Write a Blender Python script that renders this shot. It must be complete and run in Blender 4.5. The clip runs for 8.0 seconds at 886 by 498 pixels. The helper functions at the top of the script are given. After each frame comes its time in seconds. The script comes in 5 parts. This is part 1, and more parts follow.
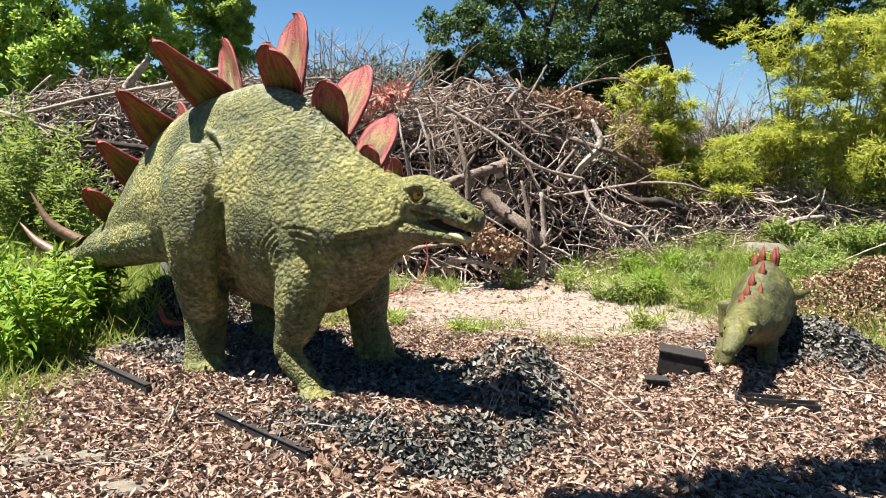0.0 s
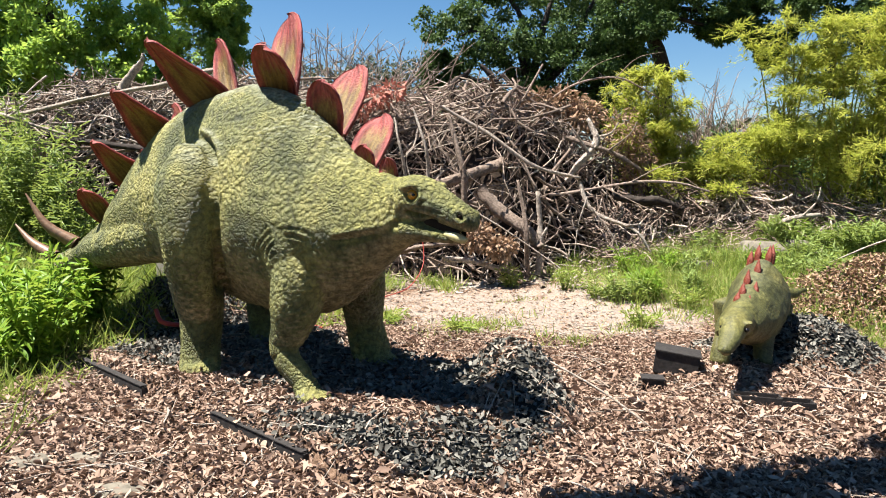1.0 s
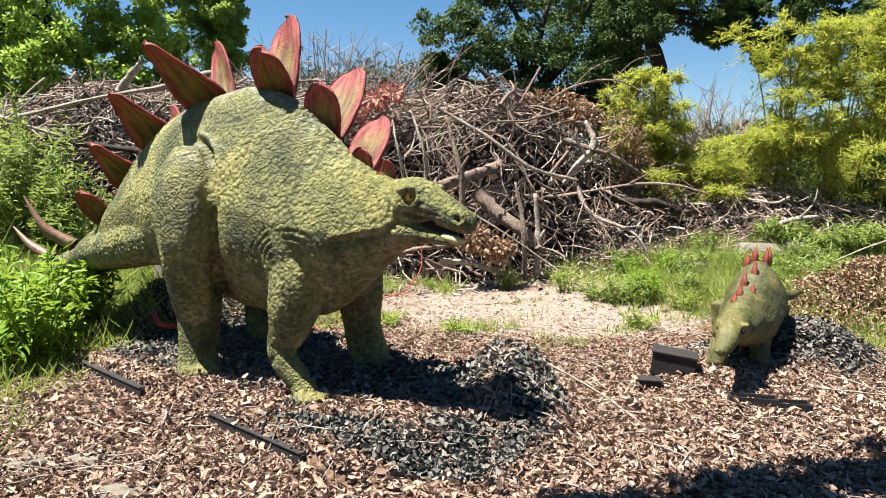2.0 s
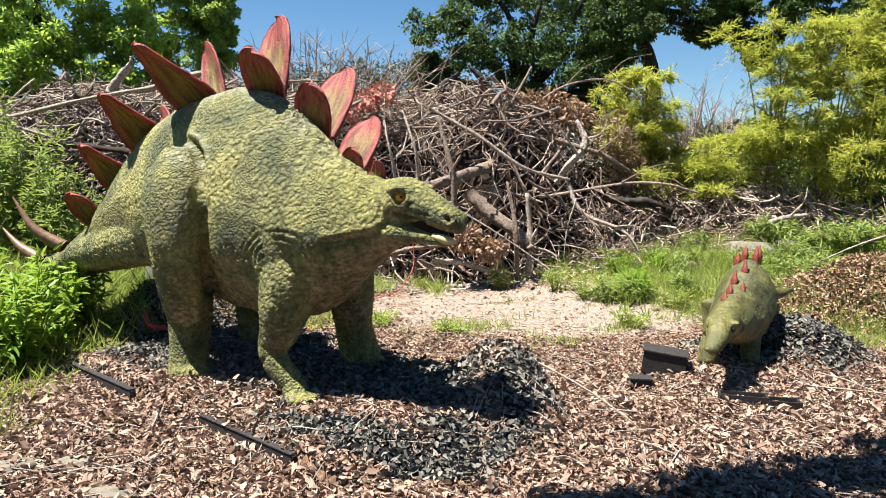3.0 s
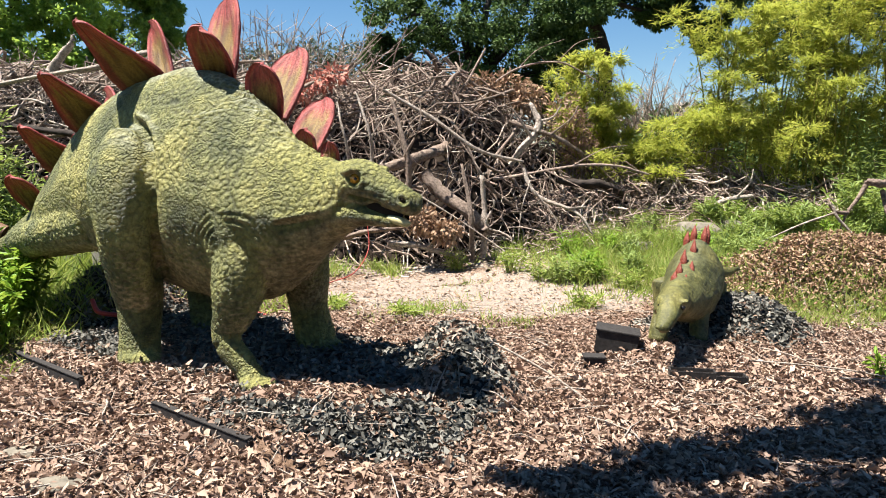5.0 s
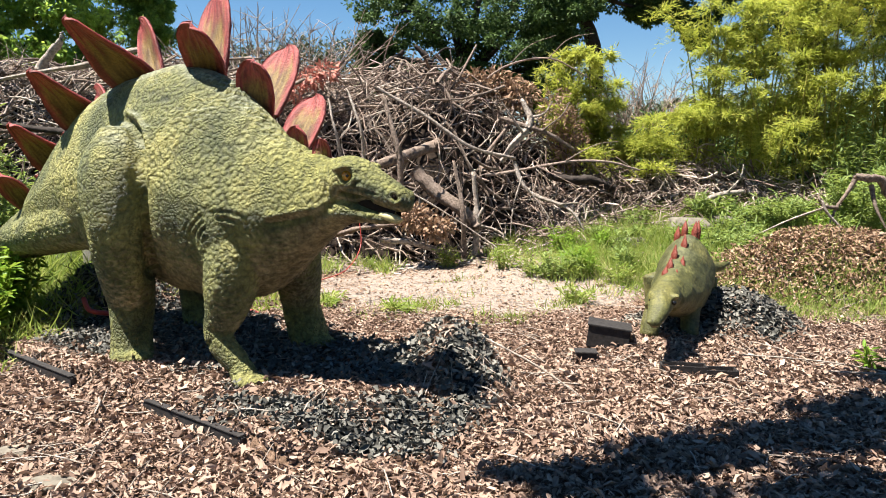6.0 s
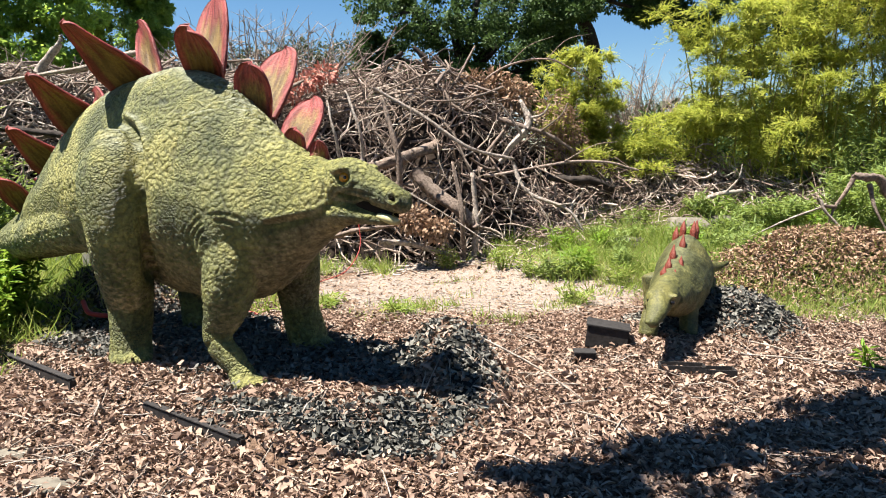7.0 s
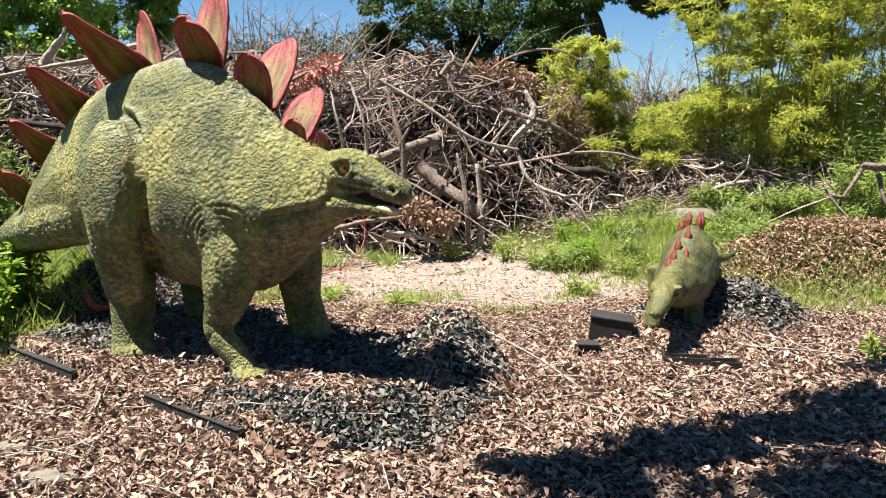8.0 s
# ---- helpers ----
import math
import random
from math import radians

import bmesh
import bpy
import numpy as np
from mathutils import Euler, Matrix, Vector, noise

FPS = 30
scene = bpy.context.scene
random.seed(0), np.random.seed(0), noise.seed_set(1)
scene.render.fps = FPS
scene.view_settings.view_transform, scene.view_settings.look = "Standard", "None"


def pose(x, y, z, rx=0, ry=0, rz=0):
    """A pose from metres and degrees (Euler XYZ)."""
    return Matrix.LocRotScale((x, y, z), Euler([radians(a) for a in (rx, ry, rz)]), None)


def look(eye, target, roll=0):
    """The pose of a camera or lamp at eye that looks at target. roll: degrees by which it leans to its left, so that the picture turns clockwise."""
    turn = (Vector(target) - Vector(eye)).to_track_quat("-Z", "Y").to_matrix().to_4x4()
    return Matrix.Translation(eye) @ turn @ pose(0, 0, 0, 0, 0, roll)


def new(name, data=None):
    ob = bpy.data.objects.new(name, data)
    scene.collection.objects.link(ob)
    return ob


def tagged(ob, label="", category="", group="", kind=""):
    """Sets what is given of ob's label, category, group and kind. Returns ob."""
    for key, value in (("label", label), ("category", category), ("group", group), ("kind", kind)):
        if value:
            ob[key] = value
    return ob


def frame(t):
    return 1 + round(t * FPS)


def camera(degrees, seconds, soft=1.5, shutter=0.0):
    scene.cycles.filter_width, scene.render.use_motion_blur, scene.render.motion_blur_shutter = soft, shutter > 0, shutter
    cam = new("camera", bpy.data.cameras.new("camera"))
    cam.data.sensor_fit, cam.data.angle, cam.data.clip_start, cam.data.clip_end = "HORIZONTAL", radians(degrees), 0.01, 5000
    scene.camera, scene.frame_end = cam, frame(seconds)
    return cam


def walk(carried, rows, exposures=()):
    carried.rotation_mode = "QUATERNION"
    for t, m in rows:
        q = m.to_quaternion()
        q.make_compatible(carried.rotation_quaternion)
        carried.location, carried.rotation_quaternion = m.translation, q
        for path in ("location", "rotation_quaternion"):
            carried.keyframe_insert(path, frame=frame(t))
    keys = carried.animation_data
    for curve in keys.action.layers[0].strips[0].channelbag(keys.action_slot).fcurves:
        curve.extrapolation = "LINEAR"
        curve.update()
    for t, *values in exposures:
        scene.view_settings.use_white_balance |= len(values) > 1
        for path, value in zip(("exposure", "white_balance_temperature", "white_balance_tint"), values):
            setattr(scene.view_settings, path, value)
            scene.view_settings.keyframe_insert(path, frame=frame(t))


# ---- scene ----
cam = camera(62.7, 8.0, soft=1.0)
PATH = [
    (0, (-0.024, 0.082, 1.574), (-0.032, 2.071, 1.369), 1.4),
    (0.5, (-0.017, 0.082, 1.577), (-0.022, 2.071, 1.368), 1.3),
    (1, (-0.011, 0.085, 1.578), (-0.012, 2.075, 1.371), 1.2),
    (1.5, (-0.011, 0.079, 1.578), (-0.009, 2.069, 1.377), 1.2),
    (3, (0.011, 0.069, 1.579), (0.033, 2.059, 1.378), 1.0),
    (3.5, (0.014, 0.078, 1.576), (0.069, 2.066, 1.364), 1.0),
    (4, (0.014, 0.082, 1.572), (0.109, 2.067, 1.347), 1.0),
    (4.5, (0.011, 0.077, 1.57), (0.134, 2.06, 1.337), 1.0),
    (5, (0.008, 0.069, 1.571), (0.154, 2.048, 1.326), 0.9),
    (6.5, (0.013, 0.051, 1.57), (0.183, 2.027, 1.316), 0.6),
    (7, (0.024, 0.047, 1.572), (0.19, 2.024, 1.321), 0.4),
    (7.5, (0.041, 0.047, 1.572), (0.199, 2.024, 1.314), 0.3),
    (8, (0.067, 0.078, 1.564), (0.212, 2.054, 1.291), 0.2),
]
walk(cam, [(t, look(eye, target, roll)) for t, eye, target, roll in PATH])
scene.view_settings.exposure = 1.88

# world and sun: a clear early-afternoon sky, the sun high, a little to the left
SUN_WAY = Vector((-0.4, -0.03, 1.0)).normalized()
world = bpy.data.worlds.new("world")
scene.world = world
world.use_nodes = True
wt = world.node_tree
sky = wt.nodes.new("ShaderNodeTexSky")
sky.sky_type = "NISHITA"
sky.sun_disc = False
sky.sun_elevation = math.asin(SUN_WAY.z)
sky.sun_rotation = math.atan2(SUN_WAY.x, SUN_WAY.y)
sky.altitude, sky.air_density, sky.dust_density, sky.ozone_density = 300, 1.0, 0.0, 2.5
deep = wt.nodes.new("ShaderNodeHueSaturation")
deep.inputs["Saturation"].default_value = 1.25
wt.links.new(sky.outputs[0], deep.inputs["Color"])
wt.links.new(deep.outputs[0], wt.nodes["Background"].inputs["Color"])
wt.nodes["Background"].inputs["Strength"].default_value = 0.036
sun = new("sun", bpy.data.lights.new("sun", "SUN"))
sun.data.energy, sun.data.angle, sun.data.color = 5.0, radians(0.55), (1.0, 0.95, 0.87)
sun.matrix_world = look(SUN_WAY * 30, (0, 0, 0))

# ---- materials ----
def material(name, rough=0.8, specular=0.3):
    m = bpy.data.materials.new(name)
    m.use_nodes = True
    b = m.node_tree.nodes["Principled BSDF"]
    b.inputs["Roughness"].default_value = rough
    b.inputs["Specular IOR Level"].default_value = specular
    return m, m.node_tree, b


def node(nt, kind, **values):
    n = nt.nodes.new(kind)
    for key, value in values.items():
        n.inputs[key.replace("_", " ")].default_value = value
    return n


def ramp(nt, fac, stops):
    r = nt.nodes.new("ShaderNodeValToRGB")
    e = r.color_ramp.elements
    while len(e) < len(stops):
        e.new(0.5)
    for item, (p, c) in zip(e, stops):
        item.position, item.color = p, (*c, 1)
    nt.links.new(fac, r.inputs[0])
    return r.outputs[0]


def mix(nt, fac, a, b, how="MIX"):
    m = nt.nodes.new("ShaderNodeMix")
    m.data_type, m.blend_type = "RGBA", how
    for sock, value in ((m.inputs[0], fac), (m.inputs[6], a), (m.inputs[7], b)):
        if isinstance(value, (int, float)):
            sock.default_value = value
        elif isinstance(value, tuple):
            sock.default_value = (*value, 1)
        else:
            nt.links.new(value, sock)
    return m.outputs[2]


def math_node(nt, op, a, b=0.0):
    m = nt.nodes.new("ShaderNodeMath")
    m.operation = op
    for sock, value in zip(m.inputs, (a, b)):
        if isinstance(value, (int, float)):
            sock.default_value = value
        else:
            nt.links.new(value, sock)
    return m.outputs[0]


def noise_of(nt, scale, detail=4.0, rough=0.6, coord="Position"):
    n = node(nt, "ShaderNodeTexNoise", Scale=scale, Detail=detail, Roughness=rough)
    c = nt.nodes.new("ShaderNodeNewGeometry") if coord == "Position" else nt.nodes.new("ShaderNodeTexCoord")
    nt.links.new(c.outputs[coord], n.inputs["Vector"])
    return n.outputs[0]


def bump(nt, b, height, strength, distance):
    n = node(nt, "ShaderNodeBump", Strength=strength, Distance=distance)
    nt.links.new(height, n.inputs["Height"])
    nt.links.new(n.outputs[0], b.inputs["Normal"])


def leaf_material(name, stops, rough=0.55, through_light=0.35, patch=0.6):
    """Leaves: the colour differs from leaf to leaf and from patch to patch; some light passes through them."""
    m, nt, b = material(name, rough, 0.22)
    g = nt.nodes.new("ShaderNodeNewGeometry")
    n = noise_of(nt, patch, 2)
    fac = math_node(nt, "ADD", math_node(nt, "MULTIPLY", g.outputs["Random Per Island"], 0.6), math_node(nt, "MULTIPLY", n, 0.4))
    c = ramp(nt, fac, stops)
    nt.links.new(c, b.inputs["Base Color"])
    if through_light:
        tr = nt.nodes.new("ShaderNodeBsdfTranslucent")
        nt.links.new(mix(nt, 0.5, c, (0.33, 0.38, 0.06), "MIX") if through_light > 0.3 else c, tr.inputs[0])
        ms = nt.nodes.new("ShaderNodeMixShader")
        ms.inputs[0].default_value = through_light
        nt.links.new(b.outputs[0], ms.inputs[1])
        nt.links.new(tr.outputs[0], ms.inputs[2])
        nt.links.new(ms.outputs[0], nt.nodes["Material Output"].inputs[0])
    return m


def wood_material(name, dark, mid, light, grain=30.0):
    """Dead, weathered wood; each stick has its own tone."""
    m, nt, b = material(name, 0.85, 0.2)
    g = nt.nodes.new("ShaderNodeNewGeometry")
    c = ramp(nt, g.outputs["Random Per Island"], [(0.0, dark), (0.55, mid), (1.0, light)])
    n = noise_of(nt, grain, 5, 0.7)
    n2 = noise_of(nt, 4.0, 3)
    c = mix(nt, 0.75, c, ramp(nt, n, [(0.35, (0.25, 0.22, 0.2)), (0.62, (1.15, 1.15, 1.15))]), "MULTIPLY")
    c = mix(nt, 0.35, c, ramp(nt, n2, [(0.35, (0.5, 0.42, 0.36)), (0.65, (1.1, 1.1, 1.1))]), "MULTIPLY")
    nt.links.new(c, b.inputs["Base Color"])
    bump(nt, b, n, 0.9, 0.025)
    return m


def mat_ground():
    m, nt, b = material("soil_sand_and_mulch", 0.95, 0.1)
    z = nt.nodes.new("ShaderNodeVertexColor")
    z.layer_name = "zone"
    sep = nt.nodes.new("ShaderNodeSeparateColor")
    nt.links.new(z.outputs[0], sep.inputs[0])
    n1, n2, n3 = noise_of(nt, 2.2, 4), noise_of(nt, 28, 6, 0.75), noise_of(nt, 90, 3, 0.7)
    mulch = ramp(nt, n2, [(0.3, (0.03, 0.019, 0.012)), (0.5, (0.12, 0.075, 0.05)), (0.7, (0.28, 0.19, 0.135))])
    sand = ramp(nt, n2, [(0.25, (0.15, 0.122, 0.1)), (0.5, (0.27, 0.228, 0.193)), (0.75, (0.38, 0.335, 0.29))])
    sand = mix(nt, 0.5, sand, ramp(nt, n3, [(0.35, (0.45, 0.4, 0.35)), (0.6, (1, 1, 1))]), "MULTIPLY")
    turf = ramp(nt, n2, [(0.3, (0.035, 0.045, 0.012)), (0.55, (0.13, 0.12, 0.045)), (0.75, (0.26, 0.2, 0.11))])
    f1 = math_node(nt, "ADD", sep.outputs[0], math_node(nt, "MULTIPLY", math_node(nt, "SUBTRACT", n1, 0.5), 0.9))
    f1b = math_node(nt, "ADD", f1, math_node(nt, "MULTIPLY", math_node(nt, "SUBTRACT", n2, 0.5), 0.5))
    k1 = ramp(nt, f1b, [(0.4, (0, 0, 0)), (0.6, (1, 1, 1))])
    f2 = math_node(nt, "ADD", sep.outputs[1], math_node(nt, "MULTIPLY", math_node(nt, "SUBTRACT", n1, 0.5), 0.9))
    k2 = ramp(nt, f2, [(0.4, (0, 0, 0)), (0.6, (1, 1, 1))])
    c = mix(nt, k2, mix(nt, k1, mulch, sand), turf)
    nt.links.new(c, b.inputs["Base Color"])
    bump(nt, b, n2, 0.8, 0.03)
    return m


def mat_skin(name="painted_reptile_skin", scale=1.0, tone=1.0):
    """Painted rubber skin: olive with yellower flanks, grey along the ridge, tan belly; pebbly."""
    m, nt, b = material(name, 0.62, 0.35)
    z = nt.nodes.new("ShaderNodeVertexColor")
    z.layer_name = "paint"
    sep = nt.nodes.new("ShaderNodeSeparateColor")
    nt.links.new(z.outputs[0], sep.inputs[0])
    n1, n2 = noise_of(nt, 2.2 * scale, 4), noise_of(nt, 22 * scale, 5, 0.65)
    base = ramp(nt, n1, [(0.36, (0.075 * tone, 0.086 * tone, 0.03 * tone)), (0.5, (0.175 * tone, 0.176 * tone, 0.064 * tone)), (0.64, (0.31 * tone, 0.285 * tone, 0.1 * tone))])
    base = mix(nt, sep.outputs[0], base, ramp(nt, n2, [(0.3, (0.13, 0.14, 0.085)), (0.7, (0.34, 0.345, 0.26))]))
    base = mix(nt, sep.outputs[1], base, ramp(nt, n2, [(0.3, (0.2, 0.15, 0.085)), (0.7, (0.44, 0.36, 0.23))]))
    base = mix(nt, sep.outputs[2], base, ramp(nt, n2, [(0.3, (0.2, 0.19, 0.05)), (0.7, (0.33, 0.31, 0.095))]))
    base = mix(nt, 0.5, base, ramp(nt, n2, [(0.32, (0.35, 0.36, 0.3)), (0.6, (1.05, 1.05, 1.0))]), "MULTIPLY")
    g = nt.nodes.new("ShaderNodeNewGeometry")
    warp = node(nt, "ShaderNodeTexNoise", Scale=14.0 * scale, Detail=2.0)
    nt.links.new(g.outputs["Position"], warp.inputs["Vector"])
    shift = nt.nodes.new("ShaderNodeVectorMath")
    shift.operation = "MULTIPLY_ADD"
    shift.inputs[1].default_value = (0.035, 0.035, 0.035)
    nt.links.new(warp.outputs["Color"], shift.inputs[0])
    nt.links.new(g.outputs["Position"], shift.inputs[2])
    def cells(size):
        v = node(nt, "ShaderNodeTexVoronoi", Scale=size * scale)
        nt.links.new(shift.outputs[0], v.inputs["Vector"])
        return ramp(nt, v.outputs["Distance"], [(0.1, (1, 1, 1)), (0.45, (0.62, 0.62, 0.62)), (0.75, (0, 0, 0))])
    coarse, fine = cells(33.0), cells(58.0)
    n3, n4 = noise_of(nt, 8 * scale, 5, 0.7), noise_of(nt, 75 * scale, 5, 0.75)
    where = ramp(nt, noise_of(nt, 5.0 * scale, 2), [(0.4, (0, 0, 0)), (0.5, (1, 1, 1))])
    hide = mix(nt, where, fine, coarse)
    # groove shading painted into the colour: darker between the cells that the bump raises
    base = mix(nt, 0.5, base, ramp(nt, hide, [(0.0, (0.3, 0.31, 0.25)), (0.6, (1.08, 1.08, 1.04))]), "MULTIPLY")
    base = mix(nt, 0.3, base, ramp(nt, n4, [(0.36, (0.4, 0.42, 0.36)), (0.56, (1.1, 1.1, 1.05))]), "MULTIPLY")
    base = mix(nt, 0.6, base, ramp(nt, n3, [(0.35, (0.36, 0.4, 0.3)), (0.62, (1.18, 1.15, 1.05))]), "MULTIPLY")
    nt.links.new(base, b.inputs["Base Color"])
    h = math_node(nt, "ADD", math_node(nt, "MULTIPLY", hide, 0.65), math_node(nt, "ADD", n2, math_node(nt, "MULTIPLY", n4, 0.6)))
    bump(nt, b, h, 0.9 if scale < 1.2 else 0.3, 0.026 / scale)
    return m


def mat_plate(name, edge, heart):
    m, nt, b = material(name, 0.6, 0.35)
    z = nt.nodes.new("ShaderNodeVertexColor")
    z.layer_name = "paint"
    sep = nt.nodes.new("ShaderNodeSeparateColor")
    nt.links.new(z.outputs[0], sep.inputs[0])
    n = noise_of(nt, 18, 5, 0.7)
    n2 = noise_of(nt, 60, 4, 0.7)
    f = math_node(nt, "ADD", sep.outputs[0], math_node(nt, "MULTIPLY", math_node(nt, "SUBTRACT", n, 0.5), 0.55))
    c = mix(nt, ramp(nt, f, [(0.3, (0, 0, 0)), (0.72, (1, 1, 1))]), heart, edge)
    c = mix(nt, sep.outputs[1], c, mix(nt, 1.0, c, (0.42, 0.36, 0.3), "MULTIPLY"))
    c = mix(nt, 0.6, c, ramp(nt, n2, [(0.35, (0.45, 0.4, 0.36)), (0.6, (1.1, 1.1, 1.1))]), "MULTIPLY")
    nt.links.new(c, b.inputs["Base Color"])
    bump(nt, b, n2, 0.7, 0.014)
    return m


def plain(name, colour, rough=0.6, specular=0.3, grain=20.0, amount=0.5, relief=0.3):
    m, nt, b = material(name, rough, specular)
    n = noise_of(nt, grain, 5, 0.7)
    low = tuple(v * (1 - amount) for v in colour)
    high = tuple(min(1, v * (1 + amount * 0.6)) for v in colour)
    nt.links.new(ramp(nt, n, [(0.3, low), (0.7, high)]), b.inputs["Base Color"])
    bump(nt, b, n, relief, 0.01)
    return m


GROUND = mat_ground()
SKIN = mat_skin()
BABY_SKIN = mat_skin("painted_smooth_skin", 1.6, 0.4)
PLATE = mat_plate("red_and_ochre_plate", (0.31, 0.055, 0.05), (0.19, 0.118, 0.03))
SPIKE_RED = mat_plate("red_spike", (0.27, 0.05, 0.026), (0.24, 0.07, 0.03))
HORN = plain("brown_horn", (0.16, 0.088, 0.048), 0.5, 0.4, 25, 0.6)
EYE_AMBER = plain("amber_eye", (0.42, 0.2, 0.02), 0.12, 0.6, 120, 0.6, 0.0)
MOUTH = plain("dark_recess_fill", (0.02, 0.014, 0.01), 0.9, 0.1, 50, 0.3, 0.2)
EYE_BLACK = plain("black_pupil", (0.006, 0.005, 0.005), 0.12, 0.6, 50, 0.2, 0.0)
BONE = plain("pale_beak", (0.42, 0.37, 0.18), 0.5, 0.4, 40, 0.3)
LITTER = leaf_material("dead_oak_leaves", [(0.0, (0.036, 0.023, 0.017)), (0.28, (0.155, 0.098, 0.072)), (0.58, (0.33, 0.228, 0.17)), (1.0, (0.45, 0.345, 0.272))], 0.8, 0.12, 2.5)
DRY_LEAF = leaf_material("dry_brown_leaves", [(0.0, (0.121, 0.069, 0.0431)), (0.5, (0.31, 0.199, 0.125)), (1.0, (0.475, 0.345, 0.241))], 0.8, 0.15, 2.0)
RED_LEAF = leaf_material("reddened_dry_leaves", [(0.0, (0.26, 0.1, 0.08)), (0.5, (0.45, 0.17, 0.13)), (1.0, (0.5, 0.3, 0.22))], 0.8, 0.15, 2.0)
NET = leaf_material("charcoal_net_cloth", [(0.0, (0.04, 0.038, 0.033)), (0.5, (0.11, 0.106, 0.092)), (1.0, (0.24, 0.228, 0.2))], 0.9, 0.0)
NET_BASE = plain("black_net_mesh", (0.018, 0.018, 0.016), 0.9, 0.1, 60, 0.6, 0.6)
GRASS = leaf_material("grass", [(0.0, (0.08, 0.12, 0.022)), (0.35, (0.18, 0.27, 0.05)), (0.6, (0.29, 0.36, 0.09)), (0.8, (0.42, 0.4, 0.16)), (1.0, (0.55, 0.48, 0.27))], 0.6, 0.42, 2.2)
HERB = leaf_material("bright_green_herb", [(0.0, (0.078, 0.156, 0.0156)), (0.5, (0.156, 0.281, 0.0273)), (1.0, (0.257, 0.39, 0.0468))], 0.45, 0.42)
SHRUB = leaf_material("grey_green_shrub_leaves", [(0.0, (0.095, 0.142, 0.038)), (0.5, (0.19, 0.266, 0.076)), (1.0, (0.342, 0.399, 0.152))], 0.55, 0.4)
ELM = leaf_material("mid_green_tree_leaves", [(0.0, (0.122, 0.215, 0.0429)), (0.5, (0.27, 0.43, 0.08)), (1.0, (0.45, 0.62, 0.13))], 0.55, 0.55, 0.9)
MID_LEAF = leaf_material("deep_green_tree_leaves", [(0.0, (0.1, 0.18, 0.045)), (0.5, (0.2, 0.33, 0.08)), (1.0, (0.34, 0.5, 0.13))], 0.6, 0.5, 0.6)
OAK = leaf_material("dark_green_oak_leaves", [(0.0, (0.025, 0.045, 0.014)), (0.55, (0.06, 0.105, 0.027)), (1.0, (0.12, 0.18, 0.05))], 0.62, 0.28, 0.45)
BAMBOO = leaf_material("yellow_green_bamboo_leaves", [(0.0, (0.13, 0.175, 0.025)), (0.45, (0.3, 0.325, 0.05)), (0.75, (0.46, 0.45, 0.085)), (1.0, (0.62, 0.54, 0.14))], 0.55, 0.55, 0.8)
FAR_LEAF = leaf_material("hazy_far_leaves", [(0.0, (0.054, 0.069, 0.036)), (1.0, (0.12, 0.132, 0.072))], 0.7, 0.2, 0.2)
STICK = wood_material("weathered_grey_sticks", (0.108, 0.0744, 0.06), (0.3, 0.228, 0.186), (0.624, 0.528, 0.444))
BARK = wood_material("weathered_log", (0.12, 0.09, 0.0713), (0.225, 0.173, 0.139), (0.315, 0.255, 0.21))
PALE_WOOD = wood_material("bleached_wood", (0.27, 0.225, 0.185), (0.39, 0.335, 0.285), (0.52, 0.465, 0.4))
TRUNK = wood_material("dark_bark", (0.028, 0.021, 0.0175), (0.042, 0.0329, 0.028), (0.063, 0.0504, 0.042), 12)
CULM = wood_material("bamboo_culm", (0.2, 0.2, 0.04), (0.32, 0.3, 0.07), (0.4, 0.36, 0.12), 8)
# near-black base colour that puts the shade into the brush heap's gaps
CORE = plain("heap_gap_shade", (0.035, 0.026, 0.02), 0.95, 0.05, 14, 0.7, 1.0)
BLACK_BOX = plain("black_painted_metal", (0.03, 0.027, 0.026), 0.75, 0.2, 30, 0.5, 0.2)
HOSE_RED = plain("red_rubber_hose", (0.32, 0.035, 0.025), 0.45, 0.4, 30, 0.3, 0.1)
STONE = plain("pale_limestone", (0.15, 0.132, 0.105), 0.9, 0.15, 12, 0.45, 0.7)
PLANK = plain("grey_plank", (0.42, 0.38, 0.34), 0.8, 0.2, 16, 0.4, 0.4)
# ---- building helpers ----
def mesh_object(name, verts, faces, mats, parent=None, smooth=False, index=None):
    me = bpy.data.meshes.new(name)
    me.from_pydata([tuple(v) for v in verts], [], faces)
    for m in mats:
        me.materials.append(m)
    if index is not None:
        me.polygons.foreach_set("material_index", np.asarray(index, dtype=np.int32))
    if smooth:
        me.polygons.foreach_set("use_smooth", np.ones(len(me.polygons), dtype=bool))
    me.update()
    ob = new(name, me)
    if parent:
        ob.parent = parent
    return ob


def fast_mesh(name, verts, quads, mat, parent=None, smooth=False):
    """A mesh from numpy arrays of vertices and four-cornered faces."""
    verts, quads = np.asarray(verts, dtype=np.float32), np.asarray(quads, dtype=np.int32)
    me = bpy.data.meshes.new(name)
    me.vertices.add(len(verts))
    me.vertices.foreach_set("co", verts.ravel())
    me.loops.add(quads.size)
    me.loops.foreach_set("vertex_index", quads.ravel())
    me.polygons.add(len(quads))
    me.polygons.foreach_set("loop_start", np.arange(len(quads), dtype=np.int32) * 4)
    if smooth:
        me.polygons.foreach_set("use_smooth", np.ones(len(quads), dtype=bool))
    me.materials.append(mat)
    me.update(calc_edges=True)
    ob = new(name, me)
    if parent:
        ob.parent = parent
    return ob


def part(name, bm, mat, parent, label=""):
    me = bpy.data.meshes.new(name)
    bm.to_mesh(me)
    bm.free()
    me.materials.append(mat)
    ob = new(name, me)
    ob.parent = parent
    return tagged(ob, label) if label else ob


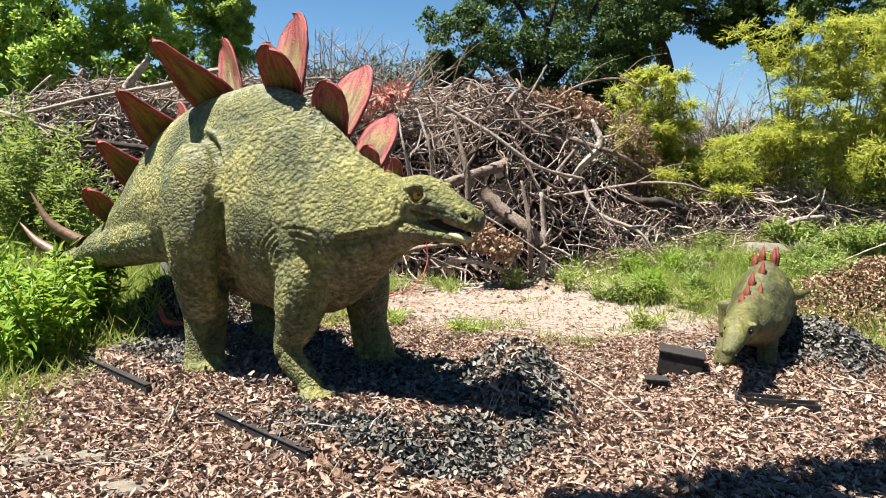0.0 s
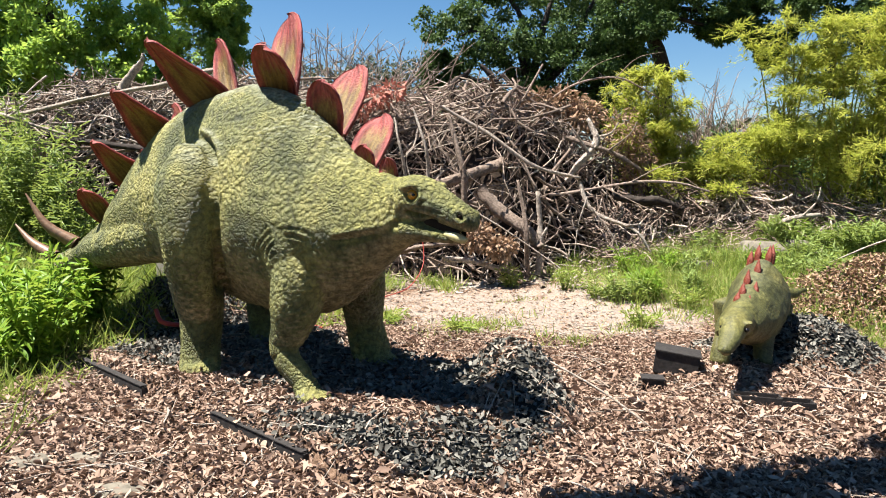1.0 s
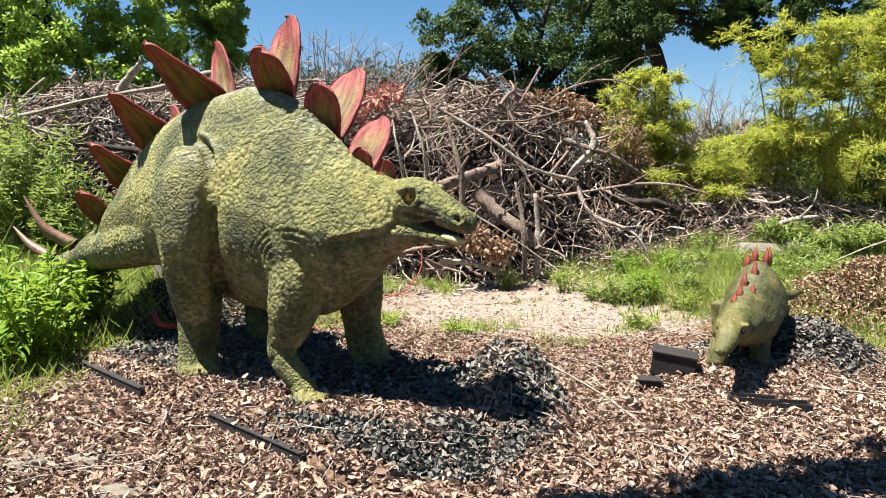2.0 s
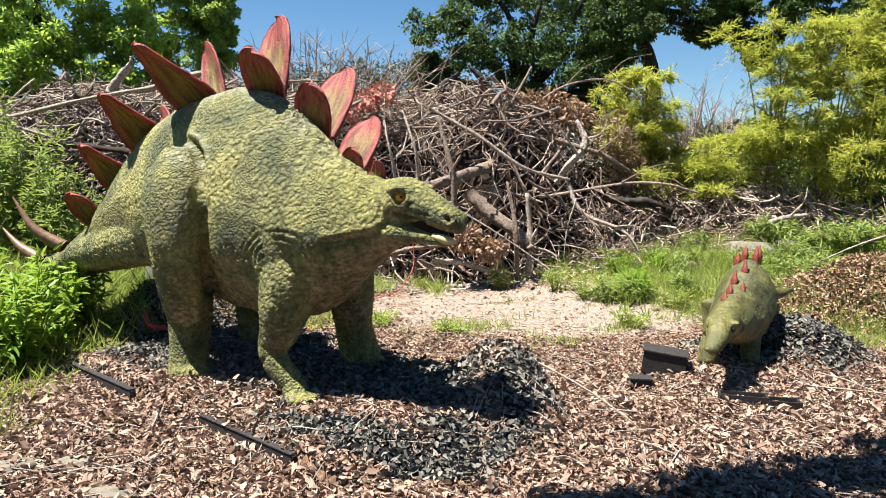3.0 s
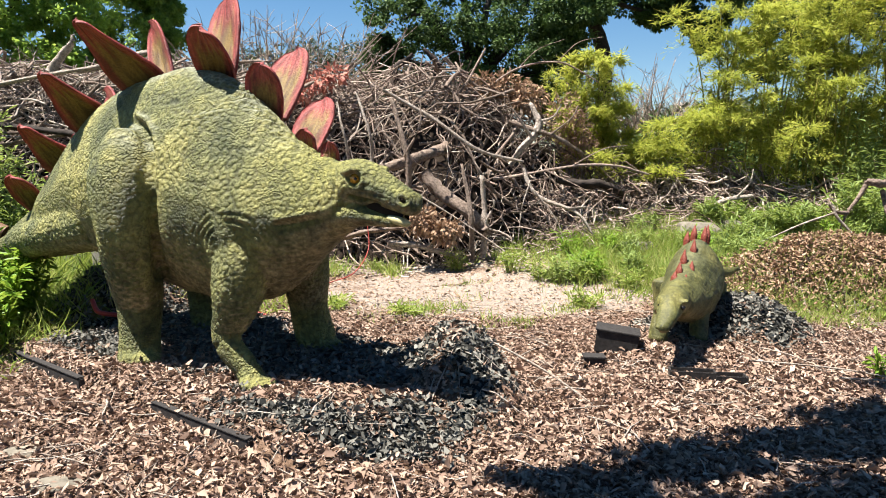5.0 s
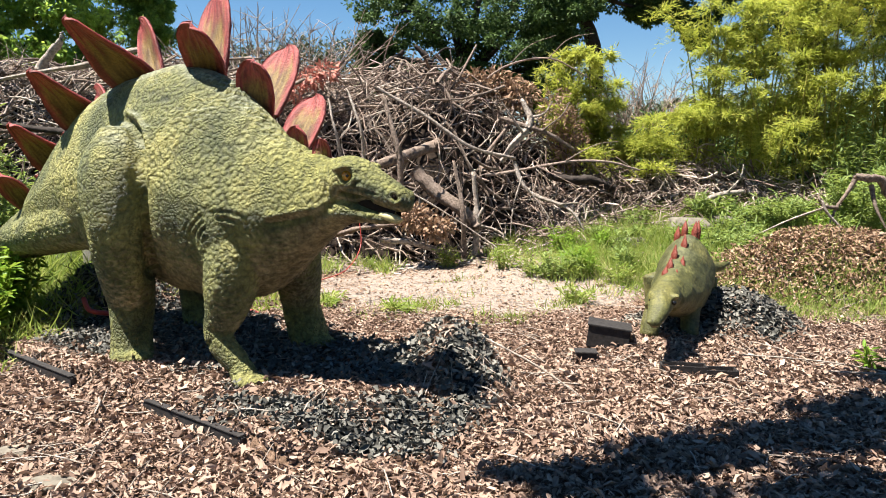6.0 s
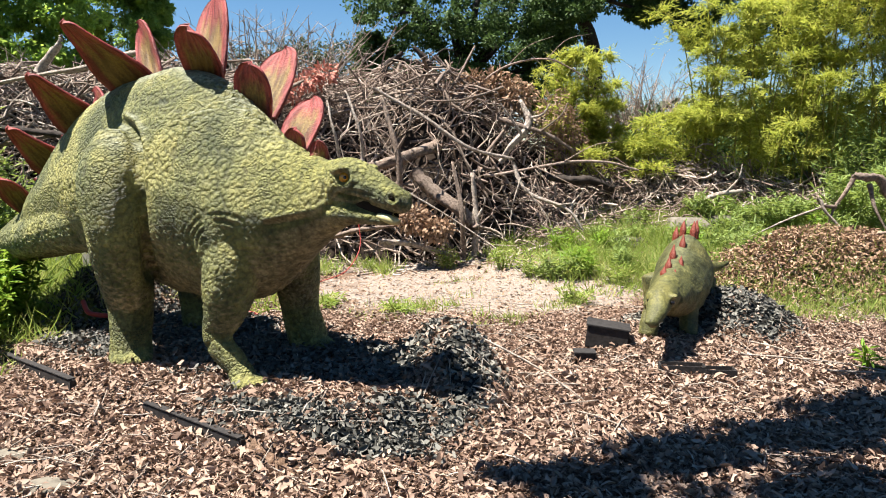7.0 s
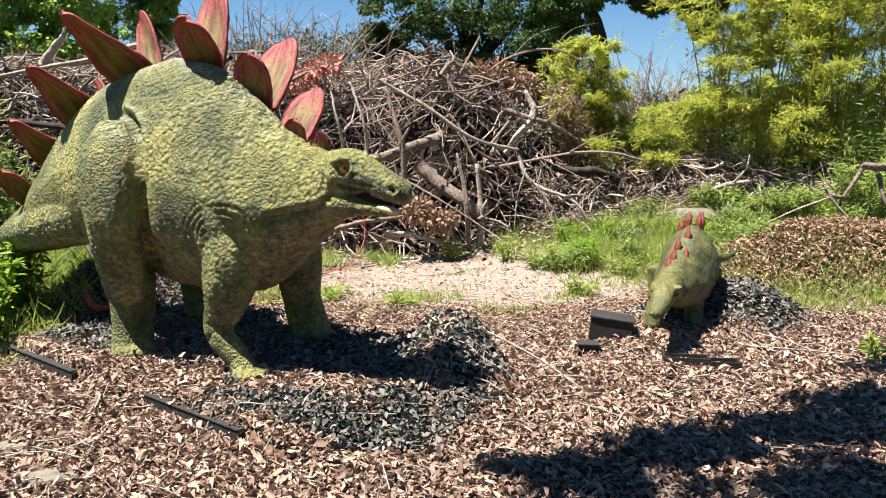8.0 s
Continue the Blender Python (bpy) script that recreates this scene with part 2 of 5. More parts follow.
def unit(a):
    return a / np.maximum(np.linalg.norm(a, axis=-1, keepdims=True), 1e-9)


def leaf_arrays(pos, way, normal, length, width, curl=0.15, shape=(0.3, 0.7)):
    """Six-cornered leaves, folded along the midrib and curled: arrays of vertices and quads."""
    pos, way, normal = np.asarray(pos), unit(np.asarray(way)), unit(np.asarray(normal))
    side = unit(np.cross(way, normal))
    up = np.cross(side, way)
    n = len(pos)
    length = np.broadcast_to(np.asarray(length, dtype=float), (n,))[:, None]
    width = np.broadcast_to(np.asarray(width, dtype=float), (n,))[:, None]
    curl = np.broadcast_to(np.asarray(curl, dtype=float), (n,))[:, None]
    v = np.empty((n, 6, 3))
    v[:, 0] = pos
    v[:, 3] = pos + way * length - up * curl * length
    for k, f, w in ((1, shape[0], 0.5), (2, shape[1], 0.36)):
        mid = pos + way * length * f + up * curl * length * 0.25
        v[:, k] = mid + side * width * w
        v[:, 6 - k] = mid - side * width * w
    quads = np.array([[0, 1, 2, 3], [0, 3, 4, 5]])
    q = (np.arange(n) * 6)[:, None, None] + quads[None]
    return v.reshape(-1, 3), q.reshape(-1, 4)


def small_leaf_arrays(pos, way, normal, length, width):
    """Four-cornered leaves for far crowns and bamboo."""
    way, normal = unit(np.asarray(way)), unit(np.asarray(normal))
    side = unit(np.cross(way, normal))
    n = len(pos)
    v = np.empty((n, 4, 3))
    v[:, 0], v[:, 2] = pos, pos + way * length[:, None]
    v[:, 1] = pos + way * length[:, None] * 0.45 + side * width[:, None] * 0.5
    v[:, 3] = pos + way * length[:, None] * 0.5 - side * width[:, None] * 0.5
    return v.reshape(-1, 3), np.arange(n * 4).reshape(n, 4)


def blade_arrays(pos, way, normal, length, width, bend):
    """Narrow blades of two pieces that bend over towards their tips."""
    pos, way, normal = np.asarray(pos), unit(np.asarray(way)), unit(np.asarray(normal))
    side = unit(np.cross(way, normal))
    up = np.cross(side, way)
    n = len(pos)
    length = np.broadcast_to(np.asarray(length, dtype=float), (n,))[:, None]
    width = np.broadcast_to(np.asarray(width, dtype=float), (n,))[:, None]
    v = np.empty((n, 6, 3))
    for k, (s, w) in enumerate(((0, 0.42), (0.5, 0.5), (1, 0.04))):
        mid = pos + way * length * s - up * bend * length * s * s
        v[:, 2 * k], v[:, 2 * k + 1] = mid - side * width * w, mid + side * width * w
    quads = np.array([[0, 1, 3, 2], [2, 3, 5, 4]])
    q = (np.arange(n) * 6)[:, None, None] + quads[None]
    return v.reshape(-1, 3), q.reshape(-1, 4)


def tube_arrays(points, radii, sides=5):
    """Tapered tubes along polylines: points (n, k, 3), radii (n, k)."""
    points, radii = np.asarray(points, dtype=float), np.asarray(radii, dtype=float)
    n, k, _ = points.shape
    t = unit(np.gradient(points, axis=1))
    ref = np.where(np.abs(t[..., 2:3]) > 0.9, np.array([1.0, 0, 0]), np.array([0, 0, 1.0]))
    a = unit(np.cross(t, ref))
    b = np.cross(t, a)
    ang = np.arange(sides) / sides * 2 * np.pi
    ring = a[:, :, None] * np.cos(ang)[None, None, :, None] + b[:, :, None] * np.sin(ang)[None, None, :, None]
    v = points[:, :, None] + ring * radii[:, :, None, None]
    i = np.arange(sides)
    base = (np.arange(n) * k * sides)[:, None, None] + (np.arange(k - 1) * sides)[None, :, None]
    q = np.stack([base + i, base + (i + 1) % sides, base + sides + (i + 1) % sides, base + sides + i], axis=-1)
    return v.reshape(-1, 3), q.reshape(-1, 4)


def join_arrays(items):
    vs, qs, off = [], [], 0
    for v, q in items:
        vs.append(v)
        qs.append(q + off)
        off += len(v)
    return np.concatenate(vs), np.concatenate(qs)


def curve_points(points, count):
    """A smooth line through points (Catmull-Rom), resampled."""
    p = np.asarray(points, dtype=float)
    p = np.vstack([2 * p[0] - p[1], p, 2 * p[-1] - p[-2]])
    out = []
    for s in np.linspace(0, len(p) - 3 - 1e-6, count):
        i, f = int(s), s - int(s)
        a, b, c, d = p[i:i + 4]
        out.append(0.5 * (2 * b + (c - a) * f + (2 * a - 5 * b + 4 * c - d) * f * f + (3 * b - a - 3 * c + d) * f ** 3))
    return np.array(out)


def random_ways(rng, n, flat=1.0):
    w = rng.normal(size=(n, 3))
    w[:, 2] *= flat
    return unit(w)


def sm(a, b, x):
    t = np.clip((x - a) / (b - a), 0, 1)
    return t * t * (3 - 2 * t)


# ---- ground ----
# the long axis of the big animal's base lies along AX, its width along AY
AX, AY = np.array([0.755, -0.656]), np.array([0.656, 0.755])


def lumps(x, y, s):
    return np.sin(x * 3.1 * s + 1.3 * np.sin(y * 2.3 * s)) * np.sin(y * 2.7 * s + 1.7 * np.sin(x * 1.9 * s + 0.6))


def hill(x, y, cx, cy, rx, ry, height, turn=0.0):
    c, s = math.cos(turn), math.sin(turn)
    u, v = ((x - cx) * c + (y - cy) * s) / rx, (-(x - cx) * s + (y - cy) * c) / ry
    return height * np.exp(-(u * u + v * v) ** 1.5)


def ground_z(x, y):
    x, y = np.asarray(x, dtype=float), np.asarray(y, dtype=float)
    z = 1.0 * sm(0.0, 5.0, x) * sm(7.0, 12.0, y)
    z = z + 0.5 * sm(-2.5, -6.0, x) * sm(6.0, 11.0, y)
    a, b = x * AX[0] + y * AX[1], x * AY[0] + y * AY[1]
    # steep behind the two edging beams, a gentle slope between them
    gentle = np.exp(-((a + 4.35) / 0.3) ** 2)
    front = (1 - gentle) * sm(2.4, 2.46, b) + gentle * sm(2.3, 2.62, b)
    base = sm(-6.05, -5.75, a) * sm(-2.5, -2.8, a) * front * sm(4.55, 4.2, b)
    z = z + 0.1 * base
    z = z + hill(x, y, 0.52, 4.95, 0.27, 0.75, 0.28, 0.12)
    z = z + hill(x, y, -2.55, 7.3, 0.55, 0.55, 0.5)
    z = z + hill(x, y, 3.25, 6.5, 0.55, 0.6, 0.3)
    z = z + hill(x, y, 2.4, 6.0, 0.9, 0.9, 0.08)
    z = z + hill(x, y, 5.3, 8.0, 1.35, 0.7, 0.52, -0.05)
    near = np.exp(-((x - 1) ** 2 + (y - 6) ** 2) / 120)
    return z + (0.014 * lumps(x, y, 1.0) + 0.008 * lumps(x + 3, y + 1, 2.9)) * near


def axis(lo, hi, fine, far):
    mid = np.arange(lo, hi + fine, fine)
    out, step, edge = [], fine, hi
    while edge < far:
        step *= 1.35
        edge += step
        out.append(edge)
    back, step, edge = [], fine, lo
    while edge > -far:
        step *= 1.35
        edge -= step
        back.append(edge)
    return np.array(back[::-1] + list(mid) + out)


def sand_zone(x, y):
    return np.clip(1.25 - np.hypot((x - 1.2) / 2.7, (y - 8.5) / 1.9), 0, 1)


def turf_zone(x, y):
    x = x + 0.35 * np.sin(y * 0.9 - 2.2) + 0.15 * np.sin(y * 2.3) * (y < 4.5)
    left = sm(-2.3, -3.1, x + 0.25 * (y - 5.5) * (y < 5.5))
    right = sm(2.6, 3.6, x + 0.3 * (y - 8)) * sm(6.6, 7.4, y)
    return np.clip(np.maximum(np.maximum(left, right), sm(9.8, 10.6, y)), 0, 1)


xs, ys = axis(-5.0, 7.0, 0.055, 900), axis(2.0, 12.0, 0.055, 900)
gx, gy = np.meshgrid(xs, ys)
gz = ground_z(gx, gy)
nx, ny = len(xs), len(ys)
ii = (np.arange(ny - 1)[:, None] * nx + np.arange(nx - 1)[None]).ravel()
ground = fast_mesh("ground", np.stack([gx, gy, gz], -1).reshape(-1, 3), np.stack([ii, ii + 1, ii + nx + 1, ii + nx], -1), GROUND, smooth=True)
zone = ground.data.color_attributes.new("zone", "FLOAT_COLOR", "POINT")
zc = np.zeros((nx * ny, 4), dtype=np.float32)
zc[:, 0], zc[:, 1], zc[:, 3] = sand_zone(gx, gy).ravel(), turf_zone(gx, gy).ravel(), 1
zone.data.foreach_set("color", zc.ravel())
tagged(ground, "dry mulch, pale sand and turf on uneven ground", "ground", kind="structure")
# ---- the two dinosaur statues ----
def loft(bm, rings, sides=20, upright=False, egg=0.0):
    """A closed tube of elliptical rings: (x, y, z, lateral radius, upright radius) along its axis, domed at the ends.
    upright: the rings stand upright however the axis slopes; egg: how much they narrow towards the top."""
    p = np.array([r[:3] for r in rings])
    count = (len(rings) - 1) * 6 + 1
    c = curve_points(p, count)
    s = np.linspace(0, len(rings) - 1, count)
    ra = np.interp(s, range(len(rings)), [r[3] for r in rings])
    rb = np.interp(s, range(len(rings)), [r[4] for r in rings])
    t = unit(np.gradient(c, axis=0))
    loops = []
    for k in range(count):
        ref = np.array([0, 0, 1.0]) if abs(t[k][2]) < 0.8 else np.array([0.656, 0.755, 0.0])
        a = np.cross(t[k], ref)
        a /= np.linalg.norm(a)
        b = np.cross(a, t[k])
        if abs(t[k][2]) >= 0.8:
            a, b = b, a
        elif upright:
            b = np.array([0, 0, 1.0])
        loops.append([bm.verts.new(c[k] + a * ra[k] * math.cos(q) * (1 - egg * max(0.0, math.sin(q))) + b * rb[k] * math.sin(q)) for q in np.arange(sides) / sides * 2 * math.pi])
    for l0, l1 in zip(loops, loops[1:]):
        for i in range(sides):
            bm.faces.new((l0[i], l0[(i + 1) % sides], l1[(i + 1) % sides], l1[i]))
    for loop, sign, k in ((loops[0], -1, 0), (loops[-1], 1, -1)):
        tip = bm.verts.new(c[k] + t[k] * sign * min(ra[k], rb[k]) * 0.55)
        for i in range(sides):
            bm.faces.new((loop[i], loop[(i + 1) % sides], tip))


def ball(bm, centre, radii, turn=None):
    m = Matrix.Translation(centre) @ (turn or Matrix()) @ Matrix.Diagonal((*radii, 1))
    bmesh.ops.create_icosphere(bm, subdivisions=3, radius=1, matrix=m)


def merged(bm, voxel, rounds):
    """The one smooth skin round all the shapes in bm: vertices, normals, faces."""
    bmesh.ops.recalc_face_normals(bm, faces=bm.faces)
    me = bpy.data.meshes.new("clay")
    bm.to_mesh(me)
    bm.free()
    ob = new("clay", me)
    mod = ob.modifiers.new("skin", "REMESH")
    mod.mode, mod.voxel_size = "VOXEL", voxel
    bpy.context.view_layer.update()
    dg = bpy.context.evaluated_depsgraph_get()
    out = bpy.data.meshes.new_from_object(ob.evaluated_get(dg))
    bpy.data.objects.remove(ob)
    n = len(out.vertices)
    co = np.empty(n * 3)
    out.vertices.foreach_get("co", co)
    co = co.reshape(-1, 3)
    ed = np.empty(len(out.edges) * 2, dtype=np.int64)
    out.edges.foreach_get("vertices", ed)
    ed = ed.reshape(-1, 2)
    deg = np.bincount(ed.ravel(), minlength=n)[:, None]
    for _ in range(rounds):
        acc = np.zeros_like(co)
        for k in range(3):
            acc[:, k] = np.bincount(ed[:, 0], co[ed[:, 1], k], n) + np.bincount(ed[:, 1], co[ed[:, 0], k], n)
        co = co * 0.4 + acc / deg * 0.6
    faces = [tuple(p.vertices) for p in out.polygons]
    return co, normals_of(co, faces), faces


def normals_of(co, faces):
    f = np.array([(a[0], a[1], a[2], a[-1]) for a in faces])
    fn = np.cross(co[f[:, 2]] - co[f[:, 0]], co[f[:, 3]] - co[f[:, 1]])
    fn[np.linalg.norm(fn, axis=1) < 1e-12] = (0, 0, 1e-9)
    vn = np.zeros_like(co)
    for k in range(4):
        for d in range(3):
            vn[:, d] += np.bincount(f[:, k], fn[:, d], len(co))
    return unit(vn)


def near_line(co, line, depth=1.0):
    """Distance of each vertex from a polyline; depth: how much a distance along y counts."""
    co, line = co * np.array([1, depth, 1]), [np.array(p) * np.array([1, depth, 1]) for p in line]
    best = np.full(len(co), 9.0)
    for a, b in zip(line, line[1:]):
        a, b = np.array(a), np.array(b)
        ab = b - a
        s = np.clip(((co - a) @ ab) / (ab @ ab), 0, 1)
        best = np.minimum(best, np.linalg.norm(co - (a + s[:, None] * ab), axis=1))
    return best


FIN = ([0, 0.15, 0.3, 0.45, 0.6, 0.75, 0.87, 0.95, 0.985, 1], [0.86, 1.0, 1.0, 0.86, 0.7, 0.56, 0.45, 0.36, 0.24, 0.04])
LEAF = ([0, 0.2, 0.4, 0.55, 0.7, 0.82, 0.91, 0.965, 0.99, 1], [0.62, 0.82, 0.96, 1.02, 1.0, 0.9, 0.74, 0.54, 0.32, 0.05])


def plate_arrays(base, tip, half, along, swept=False, thick=0.03, steps=26, rows=25):
    """A bony plate: a lens-thick blade from base to tip, swept back like a fin or leaf-shaped; also how near each point
    is to the rim, and the dark streaks that fan out from the base."""
    base, tip, along = np.array(base), np.array(tip), np.array(along)
    up = tip - base
    h = np.linalg.norm(up)
    up = up / h
    along = along - up * (along @ up)
    along /= np.linalg.norm(along)
    nrm = np.cross(up, along)
    v, rim, streak = [], [], []
    for side in (1, -1):
        for i in range(steps + 1):
            s = math.sin(i / steps * math.pi / 2)
            w = max(half * float(np.interp(s, *(FIN if swept else LEAF))), 0.008)
            for j in range(rows):
                q = -1 + 2 * j / (rows - 1)
                fan = noise.noise(Vector((q * 6, s * 3.6, half * 60)))
                fine = noise.noise(Vector((q * 13, s * 8.0, half * 60 + 9)))
                wav = 1 + 0.04 * noise.noise(Vector((s * 7, half * 40, math.copysign(3, q)))) * abs(q)
                t = (thick * (1 - 0.7 * q * q) * (1 - 0.5 * s) + 0.006 * fan + 0.005 * fine + 0.006 * abs(q) ** 8) * side
                v.append(base + up * (h * s - 0.06 * (1 - s)) + along * w * q * wav + nrm * (t + 0.024 * math.sin(q * 2 + s * 3)))
                rim.append(max(abs(q) ** 2.0, s ** 2.2) * 1.15 + 0.3 * fan + 0.15 * fine)
                streak.append(min(1.0, max(0.0, 0.35 + 1.1 * fan + 0.9 * fine + 0.5 * (1 - s) ** 3)))
    f = []
    n1 = (steps + 1) * rows
    for i in range(steps):
        for j in range(rows - 1):
            a = i * rows + j
            f.append((a, a + rows, a + rows + 1, a + 1))
            f.append((n1 + a, n1 + a + 1, n1 + a + rows + 1, n1 + a + rows))
    for i in range(steps):
        for a in (i * rows, i * rows + rows - 1):
            f.append((a, a + rows, n1 + a + rows, n1 + a))
    for j in range(rows - 1):
        a = steps * rows + j
        f.append((a, a + 1, n1 + a + 1, n1 + a))
    return np.array(v), f, np.array(rim), np.array(streak)


def cone_arrays(points, radii, sides=10):
    v, q = tube_arrays([curve_points(points, 9)], [np.interp(np.linspace(0, 1, 9), np.linspace(0, 1, len(radii)), radii)], sides)
    return v, [tuple(a) for a in q]


def sphere_arrays(centre, r, squash=(1, 1, 1)):
    bm = bmesh.new()
    bmesh.ops.create_icosphere(bm, subdivisions=3, radius=r)
    v = np.array([tuple(a.co) for a in bm.verts]) * np.array(squash) + np.array(centre)
    f = [tuple(a.index for a in p.verts) for p in bm.faces]
    bm.free()
    return v, f


def statue(name, pieces, mats, origin):
    """One mesh out of (vertices, faces, material number, paint rows)."""
    vs, fs, mi, paint, off = [], [], [], [], 0
    for v, f, m, p in pieces:
        vs.append(v)
        fs += [tuple(int(i) + off for i in q) for q in f]
        mi += [m] * len(f)
        paint.append(p if p is not None else np.zeros((len(v), 3)))
        off += len(v)
    v = np.concatenate(vs) - np.array(origin)
    ob = mesh_object(name, v, fs, mats, smooth=True, index=mi)
    ob.location = origin
    layer = ob.data.color_attributes.new("paint", "FLOAT_COLOR", "POINT")
    c = np.ones((len(v), 4), dtype=np.float32)
    c[:, :3] = np.concatenate(paint)
    layer.data.foreach_set("color", c.ravel())
    return ob


def pebbles(co, size):
    return np.array([noise.voronoi(Vector(p) / size)[0][0] for p in co])


def scutes(co, size):
    """Rounded pebbles with narrow grooves between them: 0 in the groove, 1 on top."""
    out = np.empty(len(co))
    for i, p in enumerate(co):
        d = noise.voronoi(Vector(p) / size)[0]
        out[i] = d[1] - d[0]
    return np.clip(out * 2.2, 0, 1) ** 0.6


def folds(co, size):
    return np.array([noise.noise(Vector(p) / size) for p in co])


def big_dinosaur():
    bm = bmesh.new()
    # trunk of the body, from the tail's end to the throat, then the upper head
    spine = [(-4.24, 7.9, 0.33, 0.57, 0.11), (-3.77, 7.6, 0.44, 0.8, 0.16), (-3.13, 7.1, 0.6, 1.2, 0.24), (-2.73, 6.65, 0.7, 1.58, 0.33), (-2.35, 6.33, 0.74, 1.93, 0.39),
             (-2.05, 6.08, 0.68, 2.08, 0.44), (-1.71, 5.8, 0.6, 2.17, 0.43), (-1.43, 5.57, 0.56, 2.215, 0.47), (-1.175, 5.356, 0.55, 2.15, 0.48), (-0.983, 5.197, 0.56, 2.04, 0.46),
             (-0.8, 5.047, 0.6, 1.88, 0.41), (-0.63, 4.904, 0.72, 1.715, 0.34), (-0.466, 4.768, 0.9, 1.605, 0.24), (-0.312, 4.64, 1.06, 1.55, 0.175), (-0.22, 4.565, 1.13, 1.56, 0.145)]
    loft(bm, [(x, y, (lo + hi) / 2, w, (hi - lo) / 2) for x, y, lo, hi, w in spine], 28, True, 0.34)
    skull = [(-0.34, 4.665, 1.2, 1.53, 0.15), (-0.2, 4.55, 1.26, 1.57, 0.15), (-0.1, 4.465, 1.285, 1.55, 0.135), (-0.02, 4.4, 1.28, 1.495, 0.112), (0.06, 4.332, 1.258, 1.44, 0.1), (0.12, 4.282, 1.242, 1.4, 0.092), (0.155, 4.253, 1.24, 1.36, 0.078)]
    loft(bm, [(x, y, (lo + hi) / 2, w, (hi - lo) / 2) for x, y, lo, hi, w in skull], 20, True, 0.15)
    jaw = [(-0.3, 4.63, 1.1, 1.36, 0.15), (-0.18, 4.53, 1.15, 1.315, 0.13), (-0.08, 4.448, 1.165, 1.28, 0.105), (0.03, 4.357, 1.165, 1.245, 0.08), (0.1, 4.3, 1.175, 1.225, 0.05)]
    loft(bm, [(x, y, (lo + hi) / 2, w, (hi - lo) / 2) for x, y, lo, hi, w in jaw], 16, True)
    # brows over the eyes, swollen nostrils
    ball(bm, (-0.205, 4.43, 1.5), (0.075, 0.045, 0.03))
    ball(bm, (-0.05, 4.56, 1.5), (0.06, 0.055, 0.03))
    ball(bm, (0.075, 4.26, 1.335), (0.05, 0.04, 0.042))
    ball(bm, (0.16, 4.34, 1.335), (0.045, 0.045, 0.042))
    # near hind leg, near fore leg, far fore leg, far hind leg
    loft(bm, [(-1.82, 5.42, 1.67, 0.17, 0.18), (-1.84, 5.28, 1.42, 0.22, 0.24), (-1.8, 5.24, 1.08, 0.225, 0.235), (-1.79, 5.3, 0.75, 0.195, 0.2), (-1.79, 5.38, 0.5, 0.158, 0.16), (-1.79, 5.36, 0.28, 0.145, 0.145), (-1.79, 5.33, 0.1, 0.16, 0.16)], 18)
    ball(bm, (-1.76, 5.25, 0.13), (0.16, 0.14, 0.07))
    loft(bm, [(-0.92, 5.0, 1.12, 0.21, 0.23), (-0.95, 4.86, 0.9, 0.195, 0.19), (-0.98, 4.82, 0.68, 0.17, 0.165), (-1.01, 4.82, 0.54, 0.13, 0.14), (-1.055, 4.84, 0.42, 0.095, 0.11), (-1.03, 4.8, 0.33, 0.085, 0.1), (-0.92, 4.75, 0.21, 0.075, 0.085), (-0.86, 4.71, 0.1, 0.085, 0.09)], 18)
    ball(bm, (-0.83, 4.66, 0.12), (0.12, 0.11, 0.05))
    loft(bm, [(-0.66, 5.45, 0.98, 0.2, 0.24), (-0.63, 5.55, 0.72, 0.18, 0.2), (-0.62, 5.68, 0.41, 0.145, 0.15), (-0.56, 5.72, 0.14, 0.16, 0.16)], 16)
    ball(bm, (-0.52, 5.66, 0.12), (0.18, 0.13, 0.06))
    loft(bm, [(-1.6, 6.2, 1.2, 0.26, 0.28), (-1.54, 6.3, 0.7, 0.2, 0.22), (-1.55, 6.35, 0.3, 0.15, 0.15), (-1.54, 6.35, 0.1, 0.16, 0.16)], 16)
    # muscle of the tail's flank and the shoulder's
    loft(bm, [(-3.8, 7.4, 0.6, 0.1, 0.1), (-3.25, 6.88, 0.78, 0.17, 0.16), (-2.75, 6.42, 0.92, 0.2, 0.2), (-2.3, 6.05, 1.05, 0.2, 0.25)], 14)
    ball(bm, (-0.95, 4.92, 1.06), (0.27, 0.22, 0.36))
    co, nrm, faces = merged(bm, 0.012, 5)
    x, y, z = co.T

    def groove(line, depth, width, back):
        d = near_line(co, line, 0.12) + 9 * (y > back)
        return depth * np.exp(-(d / width) ** 2)

    # creases of the head: corner of the mouth, cheek, eye socket and brow, nostril, rings on the snout
    move = -groove([(-0.235, 4.46, 1.345), (-0.193, 4.43, 1.332), (-0.12, 4.36, 1.318), (-0.06, 4.32, 1.3)], 0.03, 0.011, 4.5)
    move -= groove([(-0.337, 4.5, 1.541), (-0.325, 4.49, 1.44), (-0.334, 4.5, 1.318), (-0.3, 4.5, 1.25)], 0.016, 0.014, 4.65)
    move -= groove([(-0.27, 4.4, 1.42), (-0.2, 4.4, 1.4), (-0.13, 4.38, 1.41)], 0.012, 0.009, 4.55)
    move -= groove([(-0.2, 4.44, 1.375), (-0.12, 4.4, 1.37), (-0.03, 4.3, 1.345)], 0.009, 0.008, 4.55)
    for dx in (-0.05, -0.076, -0.102):
        move -= groove([(0.07 + dx, 4.24, 1.43 + dx * 0.1), (0.055 + dx, 4.22, 1.37), (0.07 + dx, 4.21, 1.32)], 0.009, 0.007, 4.4)
    nostril = near_line(co, [(0.075, 4.2, 1.338), (0.085, 4.2, 1.33)], 0.12) + 9 * (y > 4.36)
